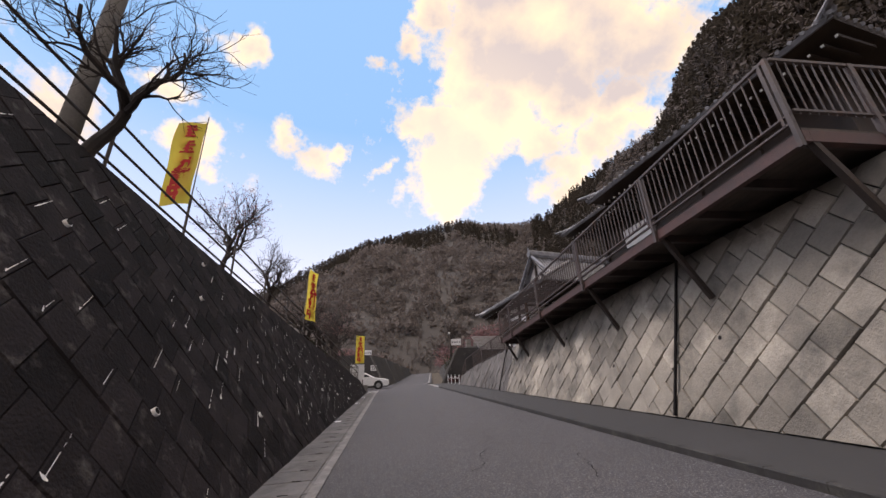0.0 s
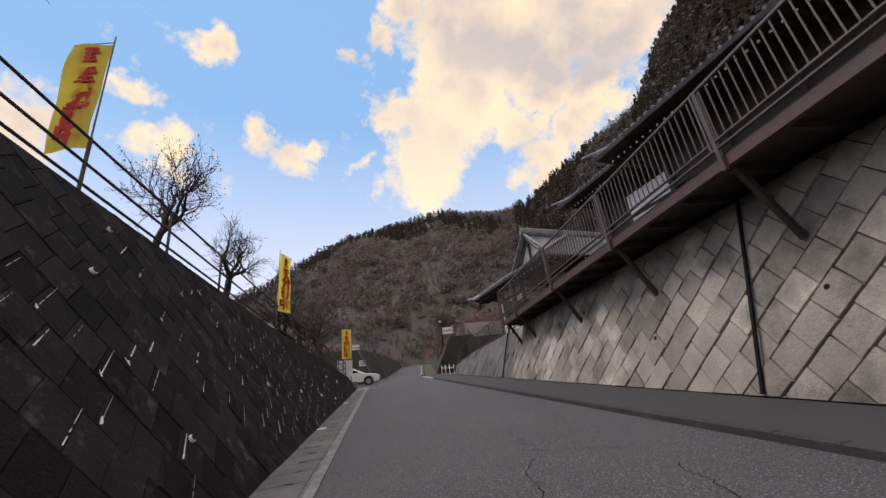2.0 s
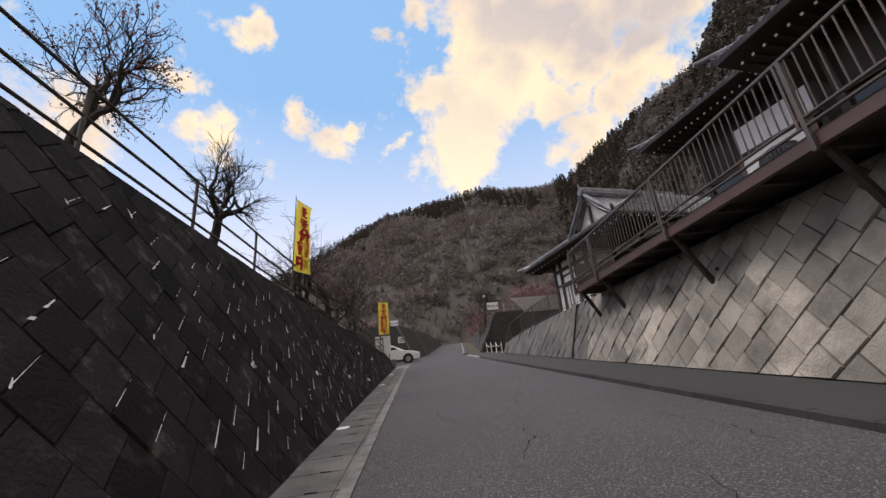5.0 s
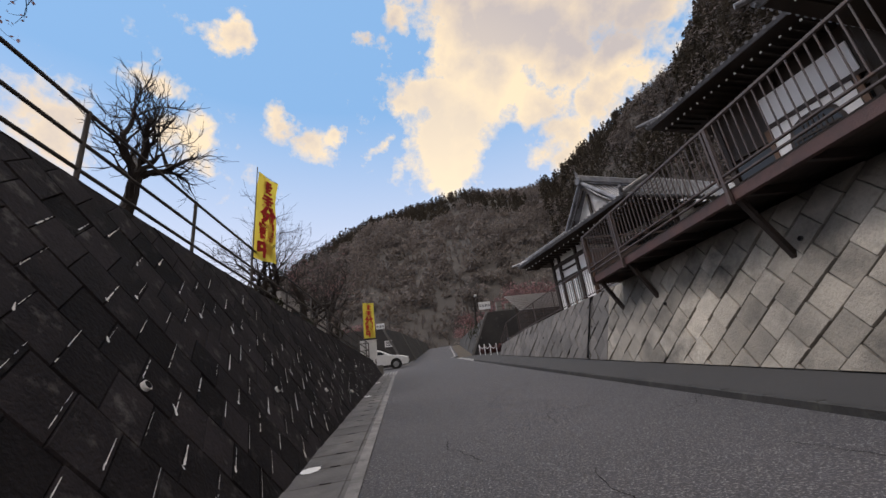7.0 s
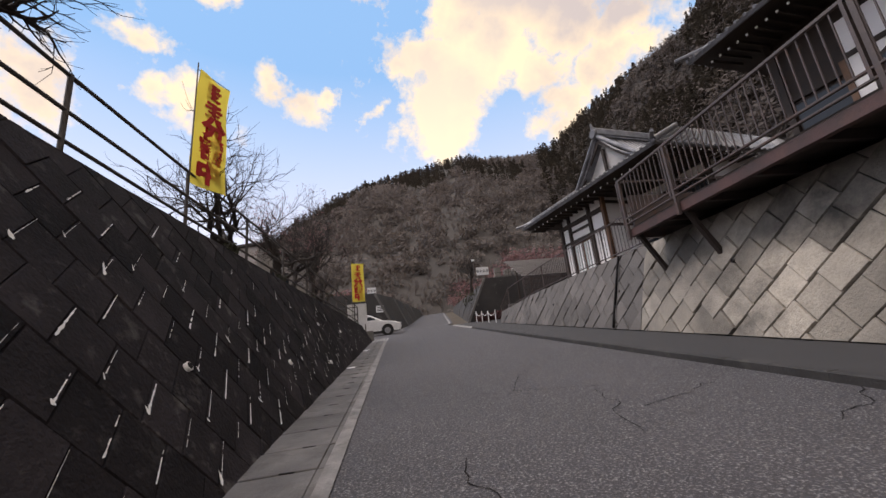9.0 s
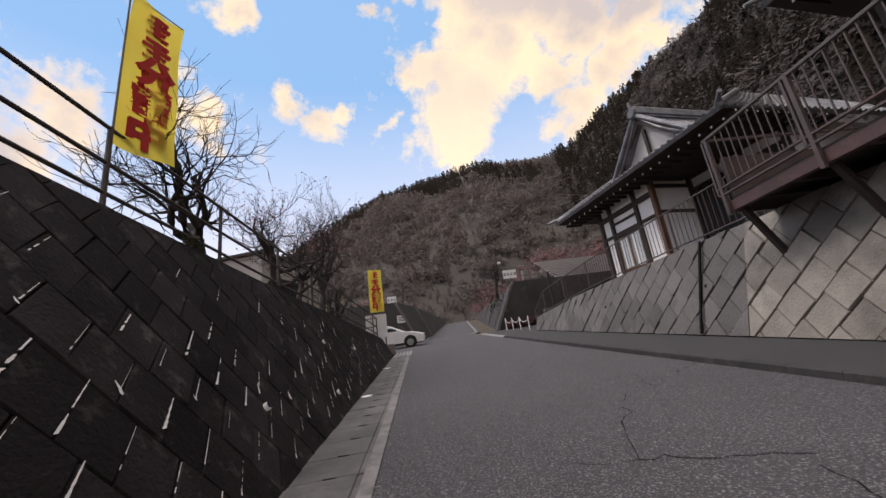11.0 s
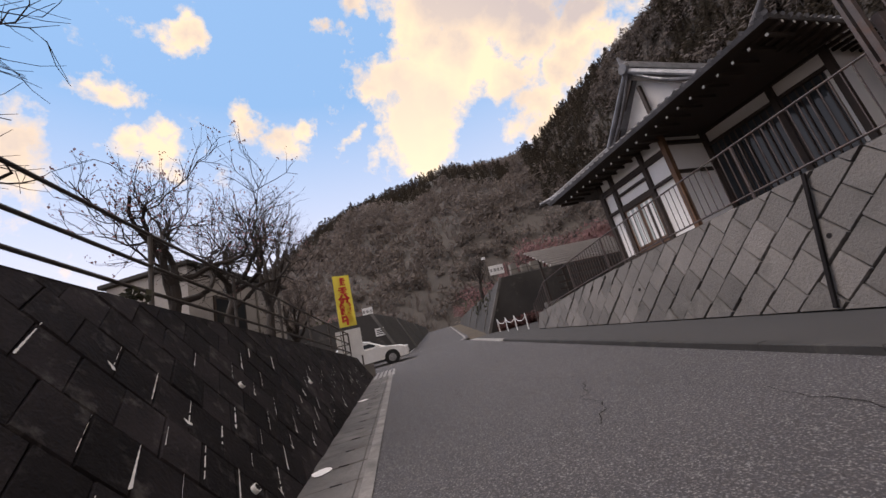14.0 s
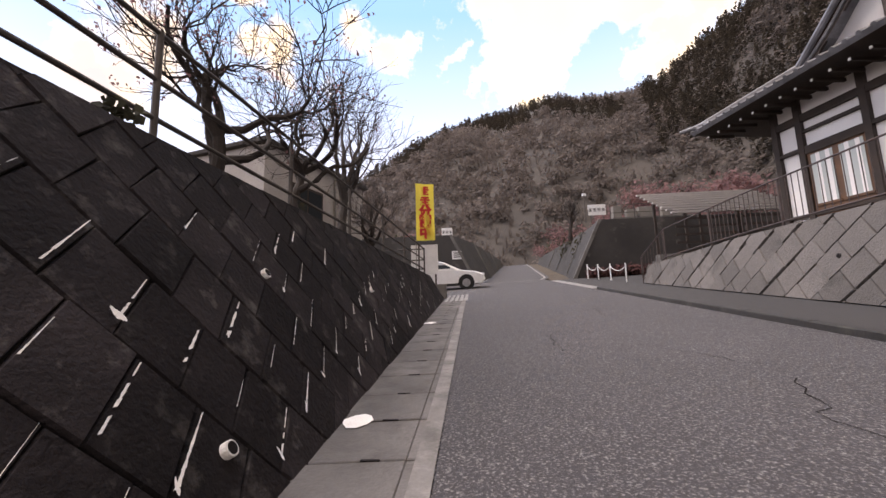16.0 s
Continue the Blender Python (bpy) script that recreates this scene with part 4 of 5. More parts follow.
for s in (-1, 1):
    part("barge_board", beam(B(), (3.25, 6.0 + s * 2.25, EZ + 1.55), (3.25, 6.0 + s * 0.05, EZ + 3.65), 0.08, 0.28), TIMBER, hall)
    bm = B()
    tube(bm, (3.15, 6.0 + s * 2.35, EZ + 1.75), (3.15, 6.0, EZ + 3.98), 0.10, n=8)
    part("verge_tiles", bm, TILE, hall)
bm = B()
f = poly(bm, (3.5, 4.0, EZ + 1.6), (3.5, 8.0, EZ + 1.6), (3.5, 6.0, EZ + 3.5))
bmesh.ops.extrude_face_region(bm, geom=[f])
bm.faces.ensure_lookup_table()
bmesh.ops.translate(bm, verts=list(bm.faces[-1].verts), vec=(0.1, 0, 0))
part("gable_wall", bm, PLASTER, hall, "white plaster gable")
part("gable_beam", box(B(), 3.36, 3.48, 4.2, 7.8, EZ + 1.75, EZ + 1.92), TIMBER, hall)
part("gable_strut", box(B(), 3.36, 3.48, 5.93, 6.07, EZ + 1.92, EZ + 3.2), TIMBER, hall)
part("soffit", box(B(), 0.08, 3.0, 0.05, 9.25, EZ - 0.10, EZ - 0.06), TIMBER, hall)
rafters(hall, (0.3, 0.1, EZ), (0.3, 9.2, EZ), (0.95, 0, 0.04), 22, 0.26)
rafters(hall, (0.3, 0, EZ), (5, 0, EZ), (0, 0.9, 0.05), 12)
for p, d in (((0, 0, EZ), (-0.25, -0.25, 0.22)), ((0, 9.3, EZ), (-0.2, 0.25, 0.12))):
    part("eave_corner", tube(B(), Vector(p) + Vector((0.5, 0.5 if d[1] < 0 else -0.5, 0.22)), Vector(p) + Vector(d), 0.11, 0.06, 8), TILE, hall)
part("hip_tiles", tube(B(), (0.1, 0.1, EZ + 0.1), (3.2, 1.6, EZ + 1.85), 0.11, n=8), TILE, hall)
part("hip_tiles", tube(B(), (0.1, 9.2, EZ + 0.1), (3.2, 8.3, EZ + 1.85), 0.11, n=8), TILE, hall)


def long_hall(x, y, z, length, eave, label, wall_mat, depth=7.0, rise=3.2, name="temple_hall"):
    """A hall whose eave runs along the deck; its origin is the far end of the eave."""
    h = thing(name, label, "temple", m=pose(x, y, z, 0, 0, TURN_T))
    e = eave - z
    part("wall", box(B(), 1.9, depth, -length + 1.2, -1.2, 0.4, e + 0.4), wall_mat, h)
    part("plinth", box(B(), 1.7, depth, -length + 1.0, -1.0, -0.1, 0.4), CONCRETE, h)
    n = round((length - 2.4) / 1.9)
    for k in range(n + 1):
        yy = -1.2 - (length - 2.4) * k / n
        part("post", box(B(), 1.76, 1.92, yy - 0.09, yy + 0.09, 0.0, e + 0.2, 0.01), TIMBER, h)
        if k < n:
            w = (length - 2.4) / n
            part("panel", box(B(), 1.84, 1.895, yy - w + 0.15, yy - 0.15, 0.45, e * 0.42), TIMBER, h)
            part("lattice", box(B(), 1.85, 1.896, yy - w + 0.15, yy - 0.15, e * 0.45, e * 0.62), GLASS, h)
    for zz in (0.42, e * 0.43, e * 0.64, e - 0.25):
        part("crossbeam", box(B(), 1.80, 1.93, -length + 1.2, -1.2, zz, zz + 0.16), TIMBER, h)
    tiled_slope(h, (0, -length, e), (0, 0, e), (depth * 0.55, -1.6, e + rise), (depth * 0.55, -length + 1.6, e + rise), 8, sag=0.35)
    tiled_slope(h, (0, 0, e), (depth * 1.1, 0, e), (depth * 0.6, -1.6, e + rise), (depth * 0.55, -1.6, e + rise), 8, sag=0.3)
    tiled_slope(h, (depth * 1.1, -length, e), (0, -length, e), (depth * 0.55, -length + 1.6, e + rise), (depth * 0.6, -length + 1.6, e + rise), 8, sag=0.3)
    ridge(h, (depth * 0.55, -1.4, e + rise + 0.15), (depth * 0.55, -length + 1.4, e + rise + 0.15), 0.34)
    part("soffit", box(B(), 0.08, depth, -length + 0.05, -0.05, e - 0.09, e - 0.05), TIMBER, h)
    rafters(h, (0.4, -length + 0.1, e), (0.4, -0.3, e), (1.4, 0, 0.08), round(length / 0.29), 0.28)
    for s, yy in ((1, 0), (-1, -length)):
        part("eave_corner", tube(B(), (0.5, yy - 0.5 * s, e + 0.24), (-0.22, yy + 0.22 * s, e + 0.16), 0.11, 0.06, 8), TILE, h)
        part("hip_tiles", tube(B(), (0.05, yy, e + 0.08), (depth * 0.55, yy - 1.6 * s, e + rise + 0.1), 0.12, n=8), TILE, h)
    return h


long_hall(7.7, 13.1, 4.1, 8.4, 8.75, "dark timber temple hall with deep tiled eaves", TIMBER, rise=2.0)
tall = long_hall(9.6, 19.6, 4.1, 6.5, 10.3, "tall temple hall with white plaster bands and tiled eaves", TIMBER, rise=2.0)
part("plaster_panel", box(B(), 1.70, 1.755, -5.2, -2.75, 4.40, 5.35), PLASTER, tall, "white plaster band")
part("plaster_panel", box(B(), 1.70, 1.755, -4.95, -2.75, 1.2, 4.26), PLASTER, tall, "white plaster panel")
part("wall_beam", box(B(), 1.66, 1.755, -5.3, -2.65, 4.262, 4.398), TIMBER, tall)
for y in (-5.06, -2.68):
    part("wall_post", box(B(), 1.66, 1.755, y - 0.07, y + 0.07, 1.0, 4.26), WARMWOOD, tall)


def cusped(y, half, z0, z1, k):
    """A point on the outline of a bell-shaped temple window, k from 0 to 1 over the arch."""
    a = math.pi * k
    pull = 1 + 0.10 * math.sin(5 * a) ** 2
    return y - half * math.cos(a) / pull, z0 + (z1 - z0) * math.sin(a) ** 0.6


bell = part("window", box(B(), 1.69, 1.699, -4.4, -3.3, 2.45, 3.6), TIMBER, tall, "dark bell-shaped temple window")
for name, half, top, x, mat in (("window_frame", 0.74, 4.08, 1.672, TIMBER), ("pane", 0.64, 3.98, 1.664, GLASS)):
    bm = B()
    outline = [cusped(-3.85, half, 3.35, top, k / 24) for k in range(25)] + [(-3.85 + half * 1.06, 2.4), (-3.85 - half * 1.06, 2.4)]
    front, back = [[bm.verts.new((xx, yy, zz)) for yy, zz in outline] for xx in (x, 1.70)]
    bm.faces.new(front)
    for k in range(len(outline)):
        n = (k + 1) % len(outline)
        bm.faces.new((front[k], front[n], back[n], back[k]))
    part(name, bm, mat, bell)
for k in range(9):
    y = -3.85 + (k - 4) * 0.135
    part("window_bar", box(B(), 1.64, 1.66, y - 0.022, y + 0.022, 2.45, 3.93 - 0.03 * (k - 4) ** 2), TIMBER, bell)
part("window_bar", box(B(), 1.63, 1.639, -4.42, -3.28, 3.42, 3.47), TIMBER, bell)


# ---------- beyond the junction ----------
# the walls beyond: dark concrete, leaning back, falling away along the climbing road


def far_wall(name, x_foot, side, y0, z_top, y1, label, lean=0.45, width=12):
    bm = B()
    ys2 = [y0 + (y1 - y0) * k / 8 for k in range(9)]
    for a, b in zip(ys2, ys2[1:]):
        ga, gb = ground_z(x_foot, a) - 0.3, ground_z(x_foot, b) - 0.3
        ta, tb = z_top(a), z_top(b)
        fa, fb = x_foot + bend(a), x_foot + bend(b)
        pa, pb = (fa + side * lean * (ta - ga), a, ta), (fb + side * lean * (tb - gb), b, tb)
        poly(bm, (fa, a, ga), (fb, b, gb), pb, pa)
        poly(bm, pa, pb, (fb + side * width, b, tb), (fa + side * width, a, ta))
    ga, ta = ground_z(x_foot, y0) - 0.3, z_top(y0)
    poly(bm, (x_foot, y0, ga), (x_foot + side * lean * (ta - ga), y0, ta), (x_foot + side * width, y0, ta), (x_foot + side * width, y0, ga - 0.3))
    bmesh.ops.remove_doubles(bm, verts=bm.verts, dist=0.005)
    w = setting(name, bm, DARKCON, label, "retaining wall")
    p0, p1 = Vector((x_foot, y0 - 0.02, ga + 0.3)), Vector((x_foot + side * lean * (ta - ga), y0 - 0.02, ta))
    part("corner_stone", beam(B(), p0, p1, 0.16, 0.16), CONCRETE, w, "pale concrete corner")
    for y in (y0 + 6, y0 + 13, y0 + 21):
        if y < y1:
            g, t = ground_z(x_foot, y), z_top(y)
            part("joint_strip", beam(B(), (x_foot + bend(y), y, g), (x_foot + bend(y) + side * lean * (t - g), y, t), 0.07, 0.07), CONCRETE, w)
    return w


far_wall("wall_northwest", -0.25, -1, 40.4, lambda y: 7.0 + 0.075 * (y - 40), 88, "dark concrete retaining wall beyond the junction")
far_wall("wall_northeast", 4.95, 1, 38.7, lambda y: 7.3 + 0.07 * (y - 40), 88, "dark concrete retaining wall of the graveyard")


def notice(name, x0, x1, y, z0, z1, text, label, base):
    ob = thing(name, label, "sign", m=Matrix.Translation(((x0 + x1) / 2, y, base)))
    w = (x1 - x0) / 2
    for s in (-0.7, 0.7):
        part("post", tube(B(), (s * w, 0.03, -0.1), (s * w, 0.03, z1 - base), 0.025), STEEL, ob)
    board = part("board", box(B(), -w, w, -0.03, 0.0, z0 - base, z1 - base, 0.004), SIGNWHITE, ob, "white enamel board")
    n = text
    for k in range(n):
        cx, s = -w + (k + 0.5) * 2 * w / n, min(w / n * 0.75, (z1 - z0) * 0.32)
        bm, cz = B(), (z0 + z1) / 2 - base
        for f in (-0.8, 0.0, 0.8):
            box(bm, cx - s, cx + s, -0.036, -0.031, cz + s * f - s * 0.16, cz + s * f + s * 0.16)
        box(bm, cx - s * 0.2, cx + s * 0.2, -0.0365, -0.0315, cz - s, cz + s)
        part("lettering", bm, SIGNBLACK, board)
    return ob


notice("graveyard_sign", 6.0, 6.95, 38.9, 7.5, 8.1, 4, "white sign with four black characters on posts", 7.2)
notice("direction_sign", -2.25, -1.6, 40.6, 7.0, 7.5, 3, "small white sign on the far wall crown", 6.9)
ob = thing("wall_notice", "small white notice fixed on the dark wall", "sign", m=Matrix.Translation((-1.38, 40.4, 5.8)))
board = part("board", box(B(), -0.28, 0.28, -0.045, -0.005, -0.25, 0.25, 0.004), SIGNWHITE, ob)
for f in (-0.12, 0.0, 0.12):
    part("lettering", box(B(), -0.2, 0.2, -0.05, -0.046, f - 0.03, f + 0.03), SIGNBLACK, board)
ob = thing("flood_lamp", "slim lamp post above the far wall", "lamp", m=Matrix.Translation((5.85, 38.9, 7.2)))
part("pole", tube(B(), (0, 0, -0.1), (0, 0, 1.4), 0.035), STEEL, ob)
part("head", box(B(), -0.1, 0.1, -0.1, 0.1, 1.4, 1.55, 0.02), SIGNWHITE, ob)
ob = thing("information_board", "large white information board on the corner", "sign", m=Matrix.Translation((-2.2, 31.4, ground_z(-2.2, 31.4))))
part("board", box(B(), -0.55, 0.45, 0, 0.05, 0.9, 2.0, 0.006), SIGNWHITE, ob)
for x in (-0.45, 0.35):
    part("post", box(B(), x - 0.03, x + 0.03, 0.05, 0.1, -0.1, 2.0), STEEL, ob)
ob = thing("concrete_block", "pale concrete block at the wall end", "block", m=Matrix.Translation((-1.75, 31.2, ground_z(-1.75, 31.2))))
part("body", box(B(), -0.3, 0.3, -0.25, 0.25, -0.05, 0.5, 0.03), CONCRETE, ob)

# chain posts in front of the east forecourt
cp = thing("chain_fence", "white chain hung between low white posts", "chain fence")
tops = [Vector((x, y, ground_z(x, y) + 0.72)) for x, y in ((5.35, 37.6), (5.45, 36.2), (5.55, 34.8), (5.62, 33.2))]
for p in tops:
    part("post", tube(B(), p - Vector((0, 0, 0.76)), p, 0.03, n=10), SIGNWHITE, cp)
    part("cap", tube(B(), p, p + Vector((0, 0, 0.03)), 0.036, 0.02, 10), SIGNWHITE, cp)
for a, b in zip(tops, tops[1:]):
    bm = B()
    for k in range(8):
        f = lambda t: a.lerp(b, t) - Vector((0, 0, 0.08 + 0.8 * t * (1 - t)))
        tube(bm, f(k / 8), f((k + 1) / 8), 0.018, n=6)
    part("chain", bm, SIGNWHITE, cp)
verts, faces = [], []
rnd = random.Random(9)
for _ in range(90):
    x = rnd.uniform(5.6, 10.0)
    clump(verts, faces, (x, rnd.uniform(37.9, 38.4), ground_z(x, 38) - 0.05), rnd.uniform(0.5, 0.8), rnd, 60, 0.09)
me = bpy.data.meshes.new("hedge")
me.from_pydata(verts, [], faces)
me.materials.append(REDPLANT)
tagged(new("hedge", me), "low dark red hedge at the wall foot", "hedge", kind="stuff")

# pergola with pale slats
pg = thing("pergola", "low pergola of weathered pale slats", "pergola", m=Matrix.Translation((8.0, 33.0, ground_z(8.6, 33.0))))
for x in (0, 2.0, 4.0):
    for y in (0, 2.6):
        part("post", box(B(), x, x + 0.1, y, y + 0.1, -0.2, 3.97 if y else 2.65), TIMBER, pg)
for k in range(9):
    part("slat", box(B(), -0.6, 4.6, -0.3 + 0.38 * k, -0.16 + 0.38 * k, 2.52 + 0.19 * k, 2.60 + 0.19 * k), PALEWALL, pg)
for k in range(5):
    part("slat", box(B(), -0.4, 4.5, -0.04, 0.0, 1.0 + 0.32 * k, 1.1 + 0.32 * k), TIMBER, pg)
# graveyard fence and stones on the far wall crown
for i, (x, w, hgt) in enumerate(((7.9, 0.5, 0.9), (8.7, 0.6, 0.7), (9.5, 0.9, 0.8), (10.6, 0.5, 1.0), (11.4, 0.7, 0.8))):
    g = thing("gravestone", "grey granite gravestone on a plinth", "gravestone", "gravestones", Matrix.Translation((x, 40.0, 7.28)))
    part("plinth", box(B(), -w * 0.7, w * 0.7, -0.4, 0.4, -0.05, 0.2, 0.02), CONCRETE, g)
    part("stone", box(B(), -w * 0.45, w * 0.45, -0.2, 0.2, 0.2, hgt, 0.02), POLE, g)
fence = thing("wire_fence", "brown post and rail fence on the wall crown", "fence")
for k in range(6):
    part("post", tube(B(), (7.2 + 1.3 * k, 38.95, 7.15), (7.2 + 1.3 * k, 38.95, 8.1), 0.03), STEEL, fence)
for z in (7.6, 8.05):
    part("rail", tube(B(), (7.2, 38.95, z), (13.7, 38.95, z), 0.02), STEEL, fence)

# shrubs, plum blossom and bare thicket at the valley head
rnd = random.Random(23)
blossom, thicket, bushes = [], [], []
for _ in range(70):
    y = rnd.uniform(46, 86)
    s = rnd.choice((-1, 1))
    x = (1.6 if s > 0 else -0.5) + s * rnd.uniform(3.2, 8)
    blossom.append((Vector((x + bend(y), y, 7.2 + 0.075 * (y - 40) - 0.4)), rnd.uniform(1.2, 2.4), rnd))
for _ in range(40):
    blossom.append((Vector((rnd.uniform(9, 19), rnd.uniform(41, 50), 7.4 + rnd.random())), rnd.uniform(1.5, 3.0), rnd))
for _ in range(420):
    a = rnd.uniform(-40, 60)
    r = rnd.uniform(44, 85)
    x, y = math.sin(radians(a)) * r, math.cos(radians(a)) * r
    if -2.5 < x - bend(y) < 6.5 and y < 88:
        continue
    (thicket if rnd.random() < 0.6 else bushes).append((Vector((x, y, max(6.0, ground_z(0, y) + 1.5) - 0.8)), rnd.uniform(1.8, 3.8), rnd))
for _ in range(60):
    bushes.append((Vector((rnd.uniform(-14, 18), rnd.uniform(86, 94), 9.0)), rnd.uniform(2.5, 4.5), rnd))
dense_clump = lambda v, f, p, s, r: clump(v, f, p, s, r, 170, 0.055)
forest("blossom_trees", "dusky pink plum blossom beyond the walls", BLOSSOM, blossom, dense_clump, "plum blossom")
forest("thicket", "bare brown thicket at the foot of the mountain", BARE, thicket, dense_clump, "thicket")
forest("bushes", "dark evergreen bushes at the foot of the mountain", SHRUB, bushes, dense_clump, "bushes")

# ---------- car ----------
tilt = Euler((math.atan(0.1), -math.atan(0.035), 0)).to_matrix().to_4x4()
car = thing("car", "white saloon taxi pulling out of the side road", "car", m=Matrix.Translation((-2.15, 36.9, ground_z(-2.15, 36.9))) @ tilt)
SIDE = [(-2.25, 0.42), (-2.28, 0.75), (-2.2, 0.95), (-1.7, 1.02), (-1.35, 1.06), (0.6, 0.98), (1.2, 0.92), (1.9, 0.80), (2.22, 0.66), (2.28, 0.45), (2.2, 0.25), (-2.15, 0.25)]
CABIN = [(-1.85, 0.98), (-1.25, 1.36), (-0.75, 1.46), (-0.1, 1.46), (0.35, 1.34), (1.12, 0.94)]


def extrude_profile(pts, half, shrink, bevel):
    bm = B()
    rings = []
    for y, k in ((-half, shrink), (-half * 0.82, 1.0), (half * 0.82, 1.0), (half, shrink)):
        cz = sum(p[1] for p in pts) / len(pts)
        cx = sum(p[0] for p in pts) / len(pts)
        rings.append([bm.verts.new((cx + (p[0] - cx) * k, y, cz + (p[1] - cz) * (k if p[1] > cz else 1))) for p in pts])
    n = len(pts)
    for a, b in zip(rings, rings[1:]):
        for k in range(n):
            bm.faces.new((a[k], a[(k + 1) % n], b[(k + 1) % n], b[k]))
    bm.faces.new(rings[0][::-1])
    bm.faces.new(rings[-1])
    bmesh.ops.recalc_face_normals(bm, faces=bm.faces)
    if bevel:
        bmesh.ops.bevel(bm, geom=list(bm.edges), offset=bevel, segments=2, affect="EDGES", profile=0.7)
    return bm


part("body", extrude_profile(SIDE, 0.86, 0.965, 0.02), CARWHITE, car, smooth=False)
cab = part("cabin", extrude_profile(CABIN, 0.74, 0.90, 0.015), CARWHITE, car)
for pts in ([(-1.5, 1.04), (-1.18, 1.30), (-0.80, 1.38), (-0.52, 1.39), (-0.52, 1.04)], [(-0.45, 1.04), (-0.45, 1.39), (-0.12, 1.38), (0.28, 1.27), (0.78, 1.03)]):
    for s in (-1, 1):
        bm = B()
        y0, y1 = s * 0.705, s * 0.752
        lo = [bm.verts.new((x, y0, z)) for x, z in pts]
        hi = [bm.verts.new((x, y1 - s * 0.06 * (z - 1.04), z)) for x, z in pts]
        n = len(pts)
        for k in range(n):
            bm.faces.new((lo[k], lo[(k + 1) % n], hi[(k + 1) % n], hi[k]))
        bm.faces.new(hi)
        part("side_window", bm, GLASS, cab, "dark tinted side window")
part("windscreen", beam(B(), (0.42, 0, 1.335), (1.02, 0, 1.02), 1.25, 0.03), GLASS, cab)
part("roof_lamp", box(B(), -0.55, -0.25, -0.18, 0.18, 1.455, 1.60, 0.03), SIGNWHITE, car, "white taxi roof lamp")
part("sill", box(B(), -1.5, 1.4, -0.875, 0.875, 0.22, 0.31, 0.01), RUBBER, car)
for x in (-1.38, 1.36):
    for s in (-1, 1):
        w = part("wheel", tube(B(), (x, s * 0.70, 0.31), (x, s * 0.885, 0.31), 0.315, n=24), RUBBER, car, "black rubber tyre")
        part("rim", tube(B(), (x, s * 0.87, 0.31), (x, s * 0.892, 0.31), 0.21, 0.19, 20), RIM, w, "silver alloy rim")
        bm = B()
        for k in range(5):
            a = k * math.tau / 5
            beam(bm, (x, s * 0.896, 0.31), (x + 0.18 * math.cos(a), s * 0.896, 0.31 + 0.18 * math.sin(a)), 0.05, 0.02)
        part("spokes", bm, RIM, w)
        part("wheel_arch", tube(B(), (x, s * 0.6, 0.33), (x, s * 0.868, 0.33), 0.385, n=24), RUBBER, car)
for s in (-1, 1):
    part("headlight", box(B(), 2.0, 2.26, s * 0.58 - 0.15, s * 0.58 + 0.15, 0.60, 0.72, 0.02), LAMPGLASS, car, "clear headlight")
    part("mirror", box(B(), 0.62, 0.76, s * 0.80 - 0.07, s * 0.80 + 0.07, 1.0, 1.10, 0.02), CARWHITE, car)
    part("fog_lamp", box(B(), 2.1, 2.26, s * 0.62 - 0.12, s * 0.62 + 0.12, 0.34, 0.42, 0.01), RUBBER, car)
    part("door_handle", box(B(), -0.3, -0.12, s * 0.858 - 0.02, s * 0.858 + 0.02, 0.80, 0.84), CARWHITE, car)

# ---------- small pieces: gutter slabs, kerb stones, wall blocks ----------
rng = random.Random(77)


def plane_piece(name, x0, x1, length, thick, mat, chamfer=0.012):
    """A slab that lies on the road's slope; its origin is its middle."""
    bm = B()
    hx, hy = (x1 - x0) / 2, length / 2
    g = lambda x, y, z: (x, y, 0.035 * x + 0.1 * y + z)
    r0 = [(-hx, -hy), (hx, -hy), (hx, hy), (-hx, hy)]
    rings = [[bm.verts.new(g(x, y, -0.04)) for x, y in r0], [bm.verts.new(g(x, y, thick - chamfer)) for x, y in r0],
             [bm.verts.new(g(x * (1 - chamfer / hx), y * (1 - chamfer / hy), thick)) for x, y in r0]]
    for a, b in zip(rings, rings[1:]):
        for k in range(4):
            bm.faces.new((a[k], a[(k + 1) % 4], b[(k + 1) % 4], b[k]))
    bm.faces.new(rings[-1])
    return mesh(name, bm, mat)


slabs = plane_piece("gutter_slab", FOOT_L, EDGE_L - 0.15, 0.58, 0.012, GUTTER, 0.006)
edge = plane_piece("gutter_edge", EDGE_L - 0.15, EDGE_L, 0.58, 0.008, GUTTER, 0.006)
stone = plane_piece("kerb_stone", KERB_R, KERB_R + 0.14, 0.597, 0.088, KERB, 0.012)
y = Y0 + 0.3
while y < Y1:
    for me, x0, x1, owner in ((slabs, FOOT_L, EDGE_L - 0.155, gutter), (edge, EDGE_L - 0.15, EDGE_L, gutter), (stone, KERB_R, KERB_R + 0.14, kerb)):
        ob = new(me.name, me)
        cx = (x0 + x1) / 2
        ob.location = (cx, y, ground_z(cx, y) + rng.uniform(-0.003, 0.003))
        ob.parent = owner
    y += 0.6

